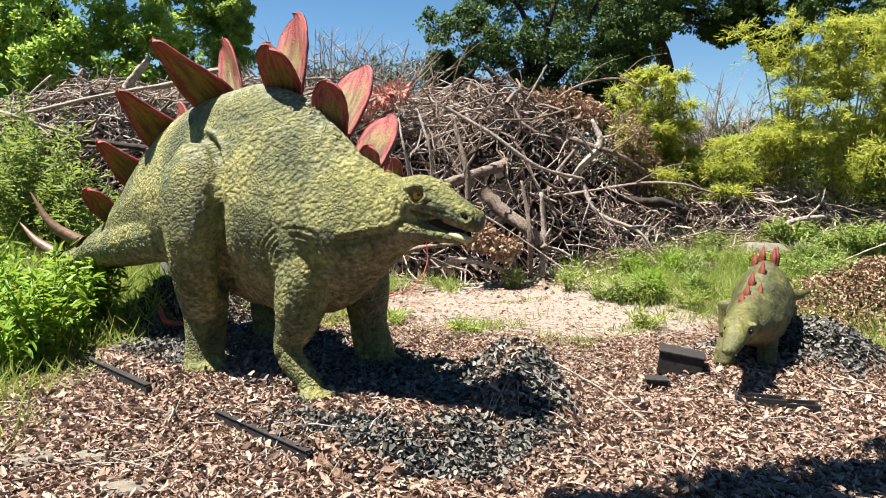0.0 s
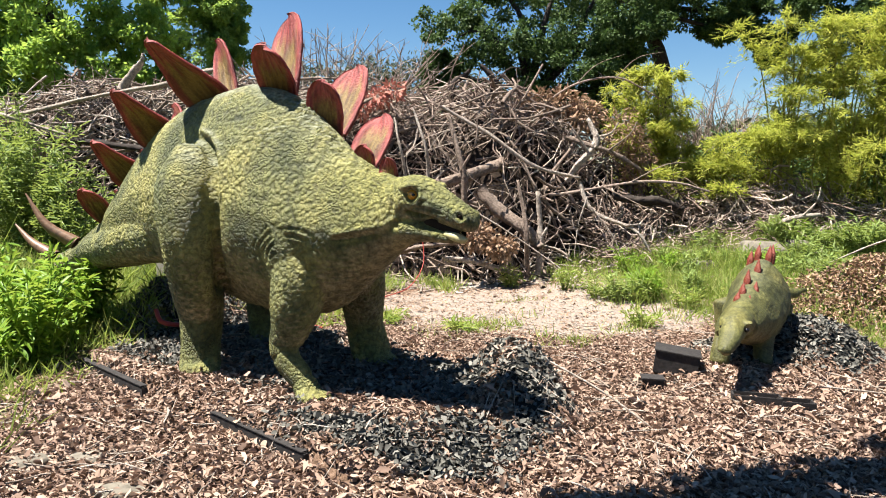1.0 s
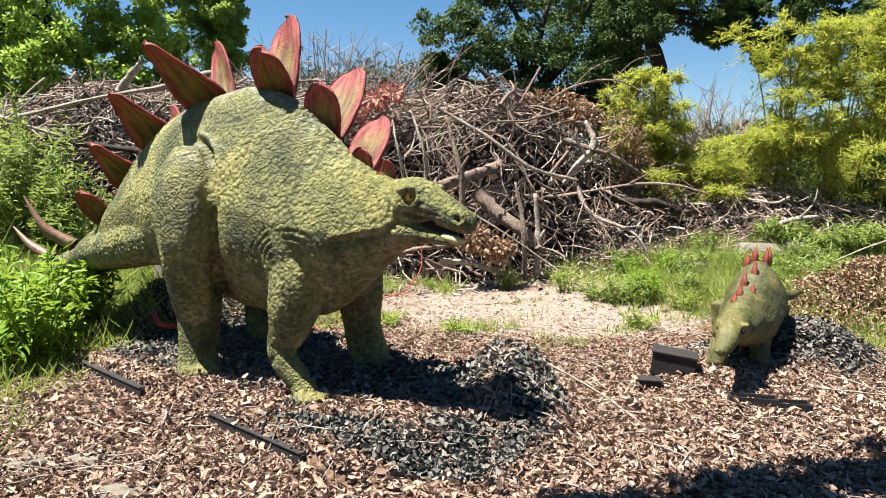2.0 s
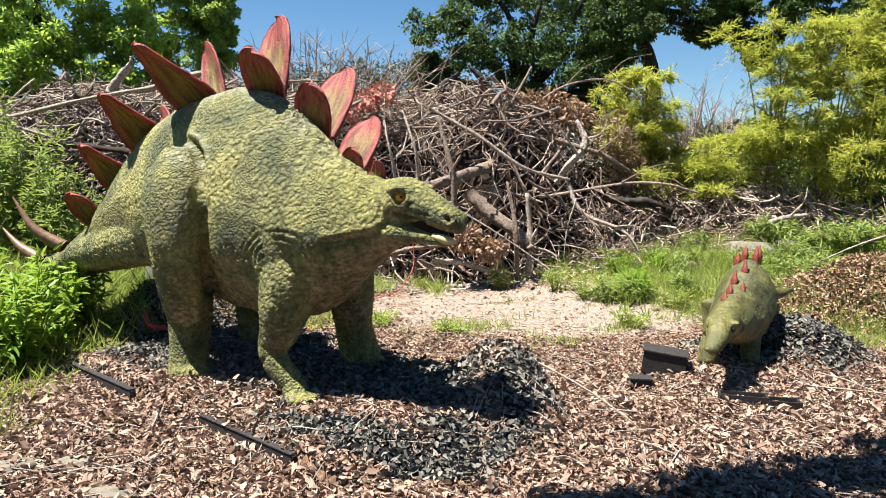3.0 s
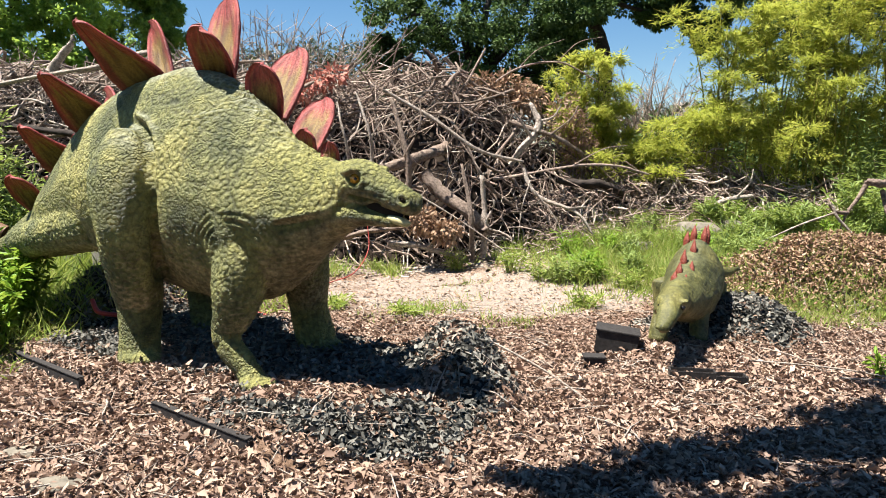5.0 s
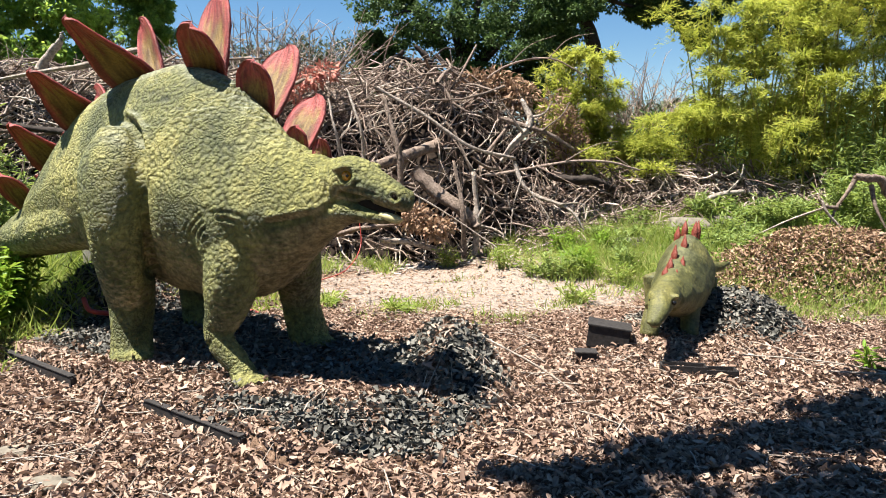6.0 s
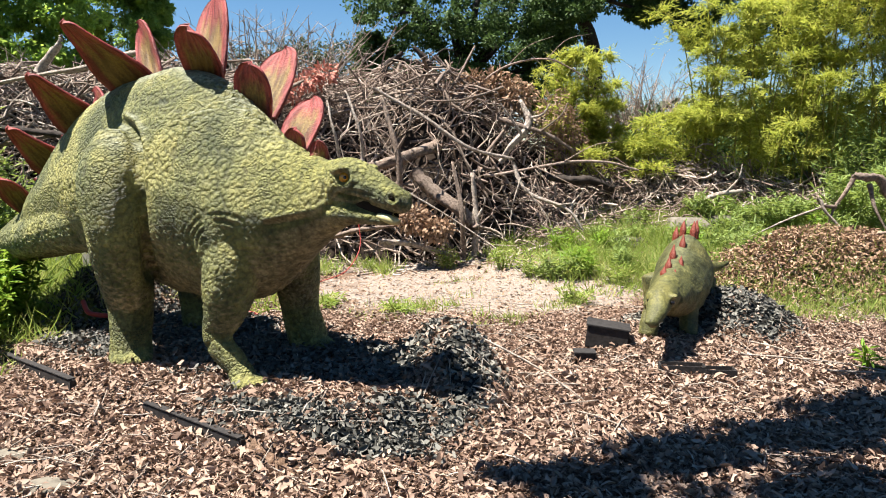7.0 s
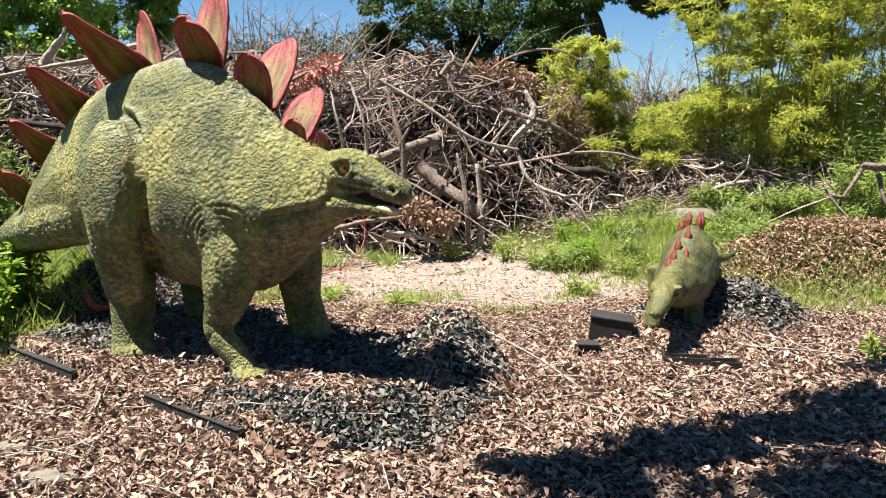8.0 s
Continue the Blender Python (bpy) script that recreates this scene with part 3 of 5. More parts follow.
    move -= 0.036 * np.exp(-(nostril / 0.013) ** 2) - 0.01 * np.exp(-((nostril - 0.03) / 0.01) ** 2)
    eye = near_line(co, [(-0.206, 4.4, 1.447), (-0.204, 4.4, 1.447)], 0.12) + 9 * (y > 4.55)
    move -= 0.035 * np.exp(-(eye / 0.03) ** 2) - 0.013 * np.exp(-((eye - 0.05) / 0.011) ** 2)
    move += groove([(-0.27, 4.46, 1.485), (-0.223, 4.41, 1.508), (-0.15, 4.36, 1.485)], 0.014, 0.015, 4.55)
    # fold of loose skin under the neck
    move += groove([(-0.69, 4.7, 1.189), (-0.599, 4.7, 1.209), (-0.491, 4.7, 1.232), (-0.383, 4.7, 1.254), (-0.312, 4.7, 1.295)], 0.034, 0.022, 4.95)
    move -= groove([(-0.68, 4.7, 1.145), (-0.55, 4.7, 1.165), (-0.43, 4.7, 1.2)], 0.03, 0.02, 4.95)
    # rings of folds over the near shoulder
    turn = np.arctan2(z - 0.95, x + 1.0)
    far = np.hypot((x + 1.0) * 1.05, z - 0.95)
    on = (y < 5.1) * sm(0.1, 0.6, turn) * sm(3.3, 2.7, turn)
    wob = far + 0.03 * folds(co, 0.22)
    for r, a in ((0.155, 1.0), (0.2, 1.0), (0.245, 0.8), (0.285, 0.5)):
        move += on * a * (0.008 * np.exp(-((wob - r) / 0.015) ** 2) - 0.009 * np.exp(-((wob - r - 0.022) / 0.01) ** 2)) * sm(-0.25, 0.2, folds(co + 7.0, 0.12))
    # the deep fold between thigh and flank, with its rounded lip
    move -= groove([(-1.86, 5.25, 1.81), (-1.769, 5.25, 1.79), (-1.69, 5.25, 1.73), (-1.63, 5.25, 1.62), (-1.6, 5.25, 1.47), (-1.585, 5.25, 1.19), (-1.59, 5.25, 0.87), (-1.6, 5.3, 0.7)], 0.075, 0.026, 5.75) * sm(0.6, 0.8, z)
    move += groove([(-1.8, 5.3, 1.85), (-1.69, 5.3, 1.81), (-1.6, 5.25, 1.72), (-1.55, 5.25, 1.6), (-1.53, 5.25, 1.4)], 0.03, 0.024, 5.75)
    # pebbled hide, coarser along the back and flank; slack wrinkles on legs and belly
    side = sm(0.95, 1.4, z) * sm(-0.75, -1.15, x) * (1 - 0.75 * sm(-1.58, -1.68, x) * sm(5.75, 5.6, y))
    leg = sm(1.2, 0.9, z) * sm(-0.35, -0.6, x) * sm(0.3, 0.6, z)
    broad = folds(co + 3.0, 0.35)
    move += (scutes(co, 0.055) - 0.6) * 0.009 * side * sm(-0.2, 0.2, broad)
    move += (scutes(co + 5.0, 0.085) - 0.6) * 0.01 * side * sm(0.08, 0.25, folds(co, 0.3))
    move += (scutes(co * np.array([1.0, 1.0, 1.5]), 0.05) - 0.6) * 0.008 * leg
    move += folds(co * np.array([1.0, 1.0, 0.35]), 0.07) * 0.006 * leg + folds(co, 0.3) * 0.012 * sm(-0.3, -0.6, x)
    # scutes along the ridge of the neck
    ridge_d = near_line(co, [(-1.1, 5.25, 2.1), (-0.98, 5.16, 2.02), (-0.8, 5.0, 1.86), (-0.62, 4.86, 1.7), (-0.48, 4.75, 1.6)], 1.0)
    move += 0.022 * np.exp(-(ridge_d / 0.08) ** 2) * (scutes(co + 11.0, 0.06) - 0.4)
    co = co + nrm * move[:, None]
    nrm = normals_of(co, faces)
    patch = folds(co, 0.25)
    soft = normals_of(co - nrm * 0.01, faces)
    ridge = sm(0.55, 0.9, soft[:, 2] + 0.2 * patch) * sm(1.35, 1.6, z) * sm(-0.4, -0.6, x)
    belly = sm(-0.15, -0.6, nrm[:, 2] + 0.2 * patch) * sm(0.35, 0.5, z)
    neck = sm(0.8, 1.0, z) * sm(-0.95, -0.55, x) * sm(5.3, 5.0, y) * sm(0.1, 0.45, nrm[:, 2] + 0.3 * patch) * 0.7 * (0.55 + 0.45 * sm(-0.2, -0.38, x))
    paint = np.stack([ridge, belly * 0.85, neck], -1)
    pieces = [(co, faces, 0, paint)]
    # base, tip, half width, slope of the back there
    back = [((-1.89, 6.0, 2.11), (-2.20, 5.50, 2.50), 0.19, 0.5), ((-2.44, 6.4, 1.81), (-2.66, 5.95, 2.18), 0.175, 0.75),
            ((-2.84, 6.8, 1.45), (-3.04, 6.38, 1.79), 0.16, 0.8), ((-3.3, 7.15, 1.09), (-3.37, 6.85, 1.36), 0.12, 0.7),
            ((-1.81, 6.2, 2.22), (-1.98, 6.45, 2.65), 0.13, 0.4), ((-2.36, 6.6, 1.87), (-2.53, 6.9, 2.12), 0.12, 0.7),
            ((-2.82, 7.0, 1.5), (-2.95, 7.2, 1.71), 0.11, 0.8), ((-3.21, 7.3, 1.15), (-3.35, 7.5, 1.31), 0.08, 0.7),
            ((-1.26, 5.75, 2.17), (-1.28, 6.05, 2.8), 0.19, 0.0), ((-1.22, 5.55, 2.09), (-1.25, 5.12, 2.41), 0.15, -0.2),
            ((-0.84, 5.22, 1.82), (-0.84, 5.05, 2.18), 0.14, -0.5), ((-0.82, 5.45, 1.9), (-0.7, 5.75, 2.37), 0.16, -0.5),
            ((-0.58, 5.1, 1.62), (-0.46, 5.35, 1.98), 0.13, -0.6), ((-0.545, 4.93, 1.56), (-0.535, 4.86, 1.75), 0.08, -0.6),
            ((-0.36, 4.7, 1.53), (-0.375, 4.69, 1.67), 0.06, -0.3)]
    for base, tip, half, slope in back:
        front = half < 0.08 or (base[1] < 5.6 and tip[1] < base[1])
        swept = tip[0] < base[0] - 0.1 and tip[1] < base[1]
        v, f, rim, streak = plate_arrays(base, tip, half, (0.97, -0.2, slope) if front else (AX[0], AX[1], slope), swept)
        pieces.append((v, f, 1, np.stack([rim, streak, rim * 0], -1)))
    # tail spikes
    for line in (((-3.72, 7.38, 0.8), (-4.0, 7.36, 0.98), (-4.22, 7.4, 1.29)), ((-4.15, 7.8, 0.6), (-4.45, 7.9, 0.74), (-4.69, 8.0, 0.93))):
        v, f = cone_arrays(line, (0.07, 0.045, 0.008))
        pieces.append((v, f, 2, None))
    # eyes, beak
    for c, d in (((-0.197, 4.412, 1.447), (0.08, -1.0, 0.02)), ((-0.05, 4.55, 1.447), (0.93, 0.2, 0.02))):
        v, f = sphere_arrays(c, 0.034)
        pieces.append((v, f, 3, None))
        d = np.array(d) / np.linalg.norm(d)
        v, f = sphere_arrays(np.array(c) + d * 0.0245, 0.0125)
        pieces.append((v, f, 4, None))
    # near-black fill added to darken the open mouth and nostril; the pale lower beak
    v, f = cone_arrays(((-0.2, 4.545, 1.3), (-0.08, 4.448, 1.287), (0.03, 4.357, 1.243), (0.1, 4.3, 1.225)), (0.05, 0.06, 0.05, 0.035), 12)
    pieces.append((v, f, 6, None))
    v, f = sphere_arrays((0.078, 4.24, 1.335), 0.02, (1, 0.9, 1))
    pieces.append((v, f, 6, None))
    v, f = cone_arrays(((-0.0, 4.315, 1.225), (0.05, 4.275, 1.215), (0.1, 4.25, 1.2), (0.13, 4.235, 1.205)), (0.018, 0.026, 0.024, 0.004))
    pieces.append((v, f, 5, None))
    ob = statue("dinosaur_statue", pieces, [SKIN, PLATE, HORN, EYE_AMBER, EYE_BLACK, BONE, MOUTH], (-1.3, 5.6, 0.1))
    return tagged(ob, "large olive-green plated dinosaur statue with red and ochre back plates", "dinosaur statue")


def small_dinosaur():
    bm = bmesh.new()
    loft(bm, [(3.6, 7.25, 0.5, 0.02, 0.02), (3.35, 7.1, 0.48, 0.06, 0.06), (3.1, 6.9, 0.53, 0.13, 0.15), (2.92, 6.7, 0.58, 0.21, 0.26), (2.76, 6.38, 0.56, 0.262, 0.33),
              (2.6, 6.1, 0.49, 0.245, 0.29), (2.42, 5.82, 0.47, 0.19, 0.2), (2.26, 5.56, 0.49, 0.135, 0.135)], 20, True, 0.25)
    loft(bm, [(2.3, 5.62, 0.5, 0.12, 0.12), (2.17, 5.4, 0.51, 0.112, 0.095), (2.1, 5.29, 0.475, 0.1, 0.085), (2.03, 5.18, 0.42, 0.075, 0.062), (1.97, 5.09, 0.375, 0.05, 0.04)], 18)
    for leg in ([(2.36, 5.98, 0.42, 0.1, 0.1), (2.27, 5.88, 0.25, 0.075, 0.08), (2.23, 5.83, 0.1, 0.08, 0.08)],
                [(2.62, 6.0, 0.42, 0.1, 0.1), (2.62, 5.92, 0.25, 0.075, 0.08), (2.6, 5.86, 0.1, 0.08, 0.08)],
                [(2.62, 6.7, 0.45, 0.13, 0.13), (2.6, 6.68, 0.25, 0.09, 0.09), (2.58, 6.64, 0.1, 0.09, 0.09)],
                [(3.0, 6.55, 0.45, 0.14, 0.14), (3.02, 6.5, 0.25, 0.09, 0.09), (3.0, 6.45, 0.12, 0.09, 0.09)]):
        loft(bm, leg, 14)
    ball(bm, (2.07, 5.36, 0.545), (0.03, 0.05, 0.022))
    ball(bm, (2.21, 5.27, 0.545), (0.03, 0.05, 0.022))
    co, nrm, faces = merged(bm, 0.011, 5)
    mouth = near_line(co, [(2.05, 5.36, 0.4), (1.98, 5.2, 0.365), (1.93, 5.06, 0.345), (2.01, 5.04, 0.345), (2.1, 5.14, 0.365), (2.19, 5.26, 0.4)])
    move = -0.02 * np.exp(-(mouth / 0.01) ** 2)
    for c in ((1.945, 5.1, 0.41), (2.02, 5.06, 0.41)):
        d = np.linalg.norm(co - np.array(c), axis=1)
        move -= 0.014 * np.exp(-(d / 0.012) ** 2)
    for c in ((2.03, 5.33, 0.5), (2.2, 5.23, 0.5)):
        d = np.linalg.norm(co - np.array(c), axis=1)
        move -= 0.022 * np.exp(-(d / 0.024) ** 2)
    move += folds(co, 0.12) * 0.012 + (0.35 - pebbles(co, 0.04)) * 0.004
    co = co + nrm * move[:, None]
    nrm = normals_of(co, faces)
    patch = folds(co, 0.2)
    paint = np.stack([sm(0.6, 0.95, nrm[:, 2] + 0.2 * patch) * sm(0.55, 0.75, co[:, 2]) * 0.12, sm(-0.2, -0.7, nrm[:, 2]) * 0.6, 0.04 + 0.12 * sm(5.9, 5.6, co[:, 1]) + 0.15 * sm(0.0, 0.3, patch)], -1)
    pieces = [(co, faces, 0, paint)]
    spikes = [((2.66, 6.45, 0.8), 0.13), ((2.79, 6.6, 0.84), 0.13), ((2.8, 6.4, 0.83), 0.16), ((2.87, 6.5, 0.83), 0.16), ((2.62, 6.2, 0.72), 0.18), ((2.475, 6.05, 0.66), 0.16),
              ((2.49, 5.92, 0.6), 0.13), ((2.37, 5.88, 0.6), 0.13), ((2.3, 5.8, 0.57), 0.08), ((2.37, 5.75, 0.55), 0.08)]
    for (a, b, c), h in spikes:
        a, c, h = a + 0.03, c + 0.03, h * 0.75
        v, f = cone_arrays(((a, b, c - 0.02), (a + 0.012, b + 0.005, c + 0.5 * h), (a + 0.035, b + 0.02, c + 0.03 + h)), (0.04, 0.043, 0.004))
        v = np.array([a, b, 0]) + (v - np.array([a, b, 0])) * np.array([0.62, 1.15, 1])
        pieces.append((v, f, 1, np.ones((len(v), 3)) * 0.8))
    for c in ((2.045, 5.335, 0.5), (2.19, 5.245, 0.5)):
        v, f = sphere_arrays(c, 0.017)
        pieces.append((v, f, 2, None))
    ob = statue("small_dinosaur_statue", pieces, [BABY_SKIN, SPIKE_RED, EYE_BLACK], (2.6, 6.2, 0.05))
    return tagged(ob, "small smooth olive dinosaur statue with red back spikes beside black boxes", "dinosaur statue")


big_dinosaur()
small_dinosaur()
# ---- brush pile ----
rng = np.random.default_rng(7)


def pile_top(x):
    return np.interp(x, [-13, -10, -7, -4.5, -2, 0, 1.4, 2.3, 3.0, 3.8, 5.5, 7.5, 10, 13], [1.2, 2.0, 2.5, 2.85, 2.75, 2.85, 2.75, 2.3, 1.75, 1.55, 1.5, 1.35, 1.1, 0.6])


def pile_z(x, y):
    """The heap's surface: steep in front, round on top."""
    f = sm(10.3, 12.1, y + 0.25 * np.sin(x * 1.7)) * sm(15.2, 13.0, y)
    g = ground_z(x, y)
    return g - 0.3 + f * (pile_top(x) + 0.1 * np.sin(x * 2.9 + y) - g + 0.1)


heap = tagged(new("brush_heap"), "large heap of dead grey sticks, branches and debris", "brush heap")


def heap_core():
    # a near-black sheet added behind the sticks, as the shade in the heap's gaps
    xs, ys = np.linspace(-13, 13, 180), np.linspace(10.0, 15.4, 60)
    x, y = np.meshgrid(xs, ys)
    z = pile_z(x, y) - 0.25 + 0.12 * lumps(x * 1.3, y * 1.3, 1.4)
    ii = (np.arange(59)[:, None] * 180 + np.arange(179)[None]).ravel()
    ob = fast_mesh("dark_infill", np.stack([x, y, z], -1).reshape(-1, 3), np.stack([ii, ii + 1, ii + 181, ii + 180], -1), CORE, heap, smooth=True)
    tagged(ob, "near-black sheet added inside the heap for its shaded gaps", kind="stuff")


def sticks(count, length, radius, x_range, lift, steep, mat, name, label, seed, bend=0.12, y_range=(10.2, 13.3), single=False):
    r = np.random.default_rng(seed)
    x = r.uniform(*x_range, count)
    y = r.uniform(*y_range, count)
    e = 0.15
    zx = (pile_z(x + e, y) - pile_z(x - e, y)) / (2 * e)
    zy = (pile_z(x, y + e) - pile_z(x, y - e)) / (2 * e)
    nrm = unit(np.stack([-zx, -zy, np.ones(count)], -1))
    w = random_ways(r, count)
    w -= nrm * np.sum(w * nrm, -1, keepdims=True) * (1 - r.uniform(0, steep, (count, 1)))
    w = unit(w)
    c = np.stack([x, y, pile_z(x, y)], -1) + nrm * r.uniform(-0.2, lift, (count, 1))
    ln = r.uniform(*length, count) * r.uniform(0.5, 1, count)
    side = random_ways(r, count) * (ln * bend)[:, None]
    side2 = random_ways(r, count) * (ln * bend * 0.5)[:, None]
    s = np.linspace(-0.5, 0.5, 6)
    p = c[:, None] + w[:, None] * (s * ln[:, None])[..., None] + side[:, None] * (1 - 4 * s * s)[None, :, None] + side2[:, None] * np.sin(s * 9)[None, :, None]
    p[..., 2] = np.maximum(p[..., 2], ground_z(p[..., 0], p[..., 1]) + 0.01)
    rad = r.uniform(*radius, count)[:, None] * np.linspace(1, 0.45, 6)[None]
    if single:
        for i in range(count):
            v, q = tube_arrays(p[i:i + 1], rad[i:i + 1], 6)
            fast_mesh(name, v, q, mat, heap, smooth=True)
        return
    v, q = tube_arrays(p, rad, 4)
    tagged(fast_mesh(name, v, q, mat, heap, smooth=True), label, kind="stuff")


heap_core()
sticks(3000, (0.5, 1.9), (0.006, 0.018), (-9, 3.6), 0.35, 0.5, STICK, "brushwood", "tangle of grey dead sticks and branches in a heap", 11)
sticks(1500, (0.4, 1.3), (0.004, 0.011), (-6.5, 2.2), 0.3, 0.4, STICK, "brushwood", "fine dry twigs matted on top of the heap", 12, 0.2, (11.4, 12.8))
sticks(2600, (0.4, 1.7), (0.005, 0.018), (2.2, 9.5), 0.4, 0.6, STICK, "brushwood", "low tangle of dry sticks below the bamboo", 13, 0.18, (10.1, 11.5))
sticks(300, (1.0, 2.8), (0.018, 0.04), (-8, 3.8), 0.3, 0.35, BARK, "limb", "", 14, 0.12, (10.3, 12.6), True)
sticks(1500, (0.5, 1.6), (0.007, 0.02), (-7.8, -2.0), 0.38, 0.5, PALE_WOOD, "brushwood", "sun-bleached canes and sticks on the heap", 15, 0.06, (10.4, 12.8))

sticks(260, (0.3, 0.9), (0.008, 0.028), (-2.2, 2.0), 0.3, 0.3, PALE_WOOD, "brushwood", "pale broken sticks strewn at the heap's foot", 16, 0.06, (9.9, 10.7))


def branch(name, line, radii, mat, label, category="branch", twigs=(), sides=13, group=""):
    """A log or a limb with its side twigs: a thing with the parts stem and twig."""
    line = np.array(line, dtype=float)
    origin = line[0]
    root = tagged(new(name), label, category, group)
    root.location = origin
    k = max(12, 6 * len(line))
    jit = np.random.default_rng(int(abs(origin[0] * 1000)) + 3)
    c = curve_points(line - origin, k)
    # a wandering, knotty axis
    c[1:-1] += curve_points(jit.normal(size=(max(4, k // 4), 3)), k)[1:-1] * max(radii) * 0.45
    r = np.interp(np.linspace(0, 1, k), np.linspace(0, 1, len(radii)), radii)
    r = r * jit.uniform(0.88, 1.12, k)
    v, q = tube_arrays([c], [r], sides)
    ridge = 1 + jit.uniform(-0.26, 0.2, (1, sides)) + jit.normal(size=(k, sides)) * 0.09
    rings = v.reshape(k, sides, 3)
    v = (c[:, None] + (rings - c[:, None]) * ridge[..., None]).reshape(-1, 3)
    axis_way = unit(c[-1] - c[-2])
    v[-sides:] += axis_way * jit.uniform(-0.7, 0.7, (sides, 1)) * r[-1]
    ends = [(c[0], 0), (c[-1], (k - 1) * sides)]
    faces = [tuple(a) for a in q] + [tuple(range(o, o + sides)) for _, o in ends]
    mesh_object("stem", v, faces, [mat], root, smooth=True)
    for t in twigs:
        t = np.array(t, dtype=float) - origin
        cc = curve_points(t, 8)
        v, q = tube_arrays([cc], [np.linspace(radii[-1] * 0.9, radii[-1] * 0.3, 8)], 6)
        fast_mesh("twig", v, q, mat, root, smooth=True)
    return root


# limbs and logs that stand out in the heap
branch("log", [(-0.75, 10.6, 1.3), (0.1, 10.7, 1.5), (0.85, 10.9, 1.75)], (0.07, 0.085, 0.095), BARK, "thick weathered log jutting from the brush heap", "log")
branch("log", [(0.5, 10.5, 1.35), (0.9, 10.3, 0.95), (1.3, 10.1, 0.55)], (0.09, 0.085, 0.075), BARK, "broken grey log leaning down the brush heap", "log")
branch("log", [(2.5, 10.8, 1.3), (3.0, 10.72, 1.2), (3.5, 10.75, 1.12)], (0.06, 0.075, 0.06), TRUNK, "short thick log lying low in the heap", "log")
branch("dead_branch", [(1.75, 10.7, 1.5), (2.0, 10.6, 1.85), (2.2, 10.7, 2.15), (2.05, 10.8, 2.4)], (0.034, 0.042, 0.048, 0.025), PALE_WOOD, "pale forked dead branch standing out of the heap", twigs=[[(2.05, 10.6, 1.9), (1.85, 10.5, 2.15), (1.7, 10.5, 2.35)], [(2.2, 10.7, 2.15), (2.35, 10.6, 2.2), (2.45, 10.6, 2.35)]])
branch("dead_branch", [(-0.1, 10.9, 2.55), (0.6, 10.7, 2.2), (1.2, 10.5, 1.75), (1.9, 10.4, 1.55)], (0.02, 0.028, 0.024, 0.018), PALE_WOOD, "long pale bent branch lying across the heap")
branch("dead_branch", [(1.32, 10.2, 0.2), (1.34, 10.15, 0.8), (1.28, 10.2, 1.35)], (0.035, 0.04, 0.025), PALE_WOOD, "upright bleached stick against the heap", twigs=[[(1.34, 10.15, 0.7), (1.45, 10.1, 0.95), (1.42, 10.1, 1.05)]])
branch("dead_branch", [(1.15, 10.1, 0.15), (1.1, 10.05, 0.9), (1.0, 10.2, 1.5)], (0.035, 0.03, 0.02), BARK, "grey upright stick against the heap")
branch("dead_branch", [(1.85, 10.2, 1.5), (2.05, 10.0, 1.1), (2.5, 9.8, 0.9), (2.75, 9.7, 0.6)], (0.03, 0.027, 0.022, 0.014), PALE_WOOD, "crooked pale branch hanging down over the grass", twigs=[[(2.0, 10.0, 1.15), (2.3, 9.9, 0.75), (2.4, 9.8, 0.4)], [(1.95, 10.1, 1.3), (1.8, 9.9, 0.9), (1.75, 9.8, 0.5)], [(2.4, 9.8, 0.93), (2.7, 9.8, 0.95), (2.9, 9.75, 0.8)]])
branch("dead_branch", [(0.25, 10.4, 0.9), (0.2, 10.3, 1.7), (0.0, 10.5, 2.4)], (0.04, 0.045, 0.025), BARK, "dark upright branch in front of the heap", twigs=[[(0.2, 10.3, 1.6), (0.4, 10.2, 2.0), (0.42, 10.3, 2.4)]])
branch("dead_branch", [(-0.25, 10.5, 1.5), (-0.32, 10.4, 2.0), (-0.5, 10.6, 2.5)], (0.026, 0.022, 0.012), PALE_WOOD, "bleached forked stick on the heap", twigs=[[(-0.3, 10.4, 1.8), (-0.1, 10.35, 2.1), (0.1, 10.4, 2.2)]])
branch("dead_branch", [(-0.55, 10.5, 1.45), (-0.65, 10.4, 1.9), (-0.75, 10.6, 2.35)], (0.022, 0.02, 0.012), PALE_WOOD, "bleached upright stick on the heap")
branch("dead_branch", [(0.7, 12.3, 2.6), (0.75, 12.2, 3.0), (0.55, 12.2, 3.35)], (0.07, 0.06, 0.025), TRUNK, "dark broken snag on top of the heap", twigs=[[(0.72, 12.2, 3.0), (1.0, 12.2, 3.3), (1.2, 12.2, 3.3)], [(0.7, 12.2, 2.9), (0.3, 12.1, 3.1), (0.1, 12.1, 3.0)]])
branch("dead_branch", [(0.15, 12.2, 2.7), (0.05, 12.1, 3.0), (0.35, 12.1, 3.25)], (0.06, 0.05, 0.03), TRUNK, "dark crooked snag on top of the heap")
branch("dead_branch", [(1.4, 11.9, 2.6), (2.0, 11.7, 3.0), (2.7, 11.6, 3.1), (3.3, 11.6, 2.8)], (0.02, 0.018, 0.014, 0.01), STICK, "thin grey branch arching off the heap", twigs=[[(2.0, 11.7, 3.0), (2.3, 11.6, 3.3), (2.7, 11.5, 3.45)], [(2.6, 11.6, 3.1), (2.9, 11.5, 3.4), (3.3, 11.5, 3.5)]])
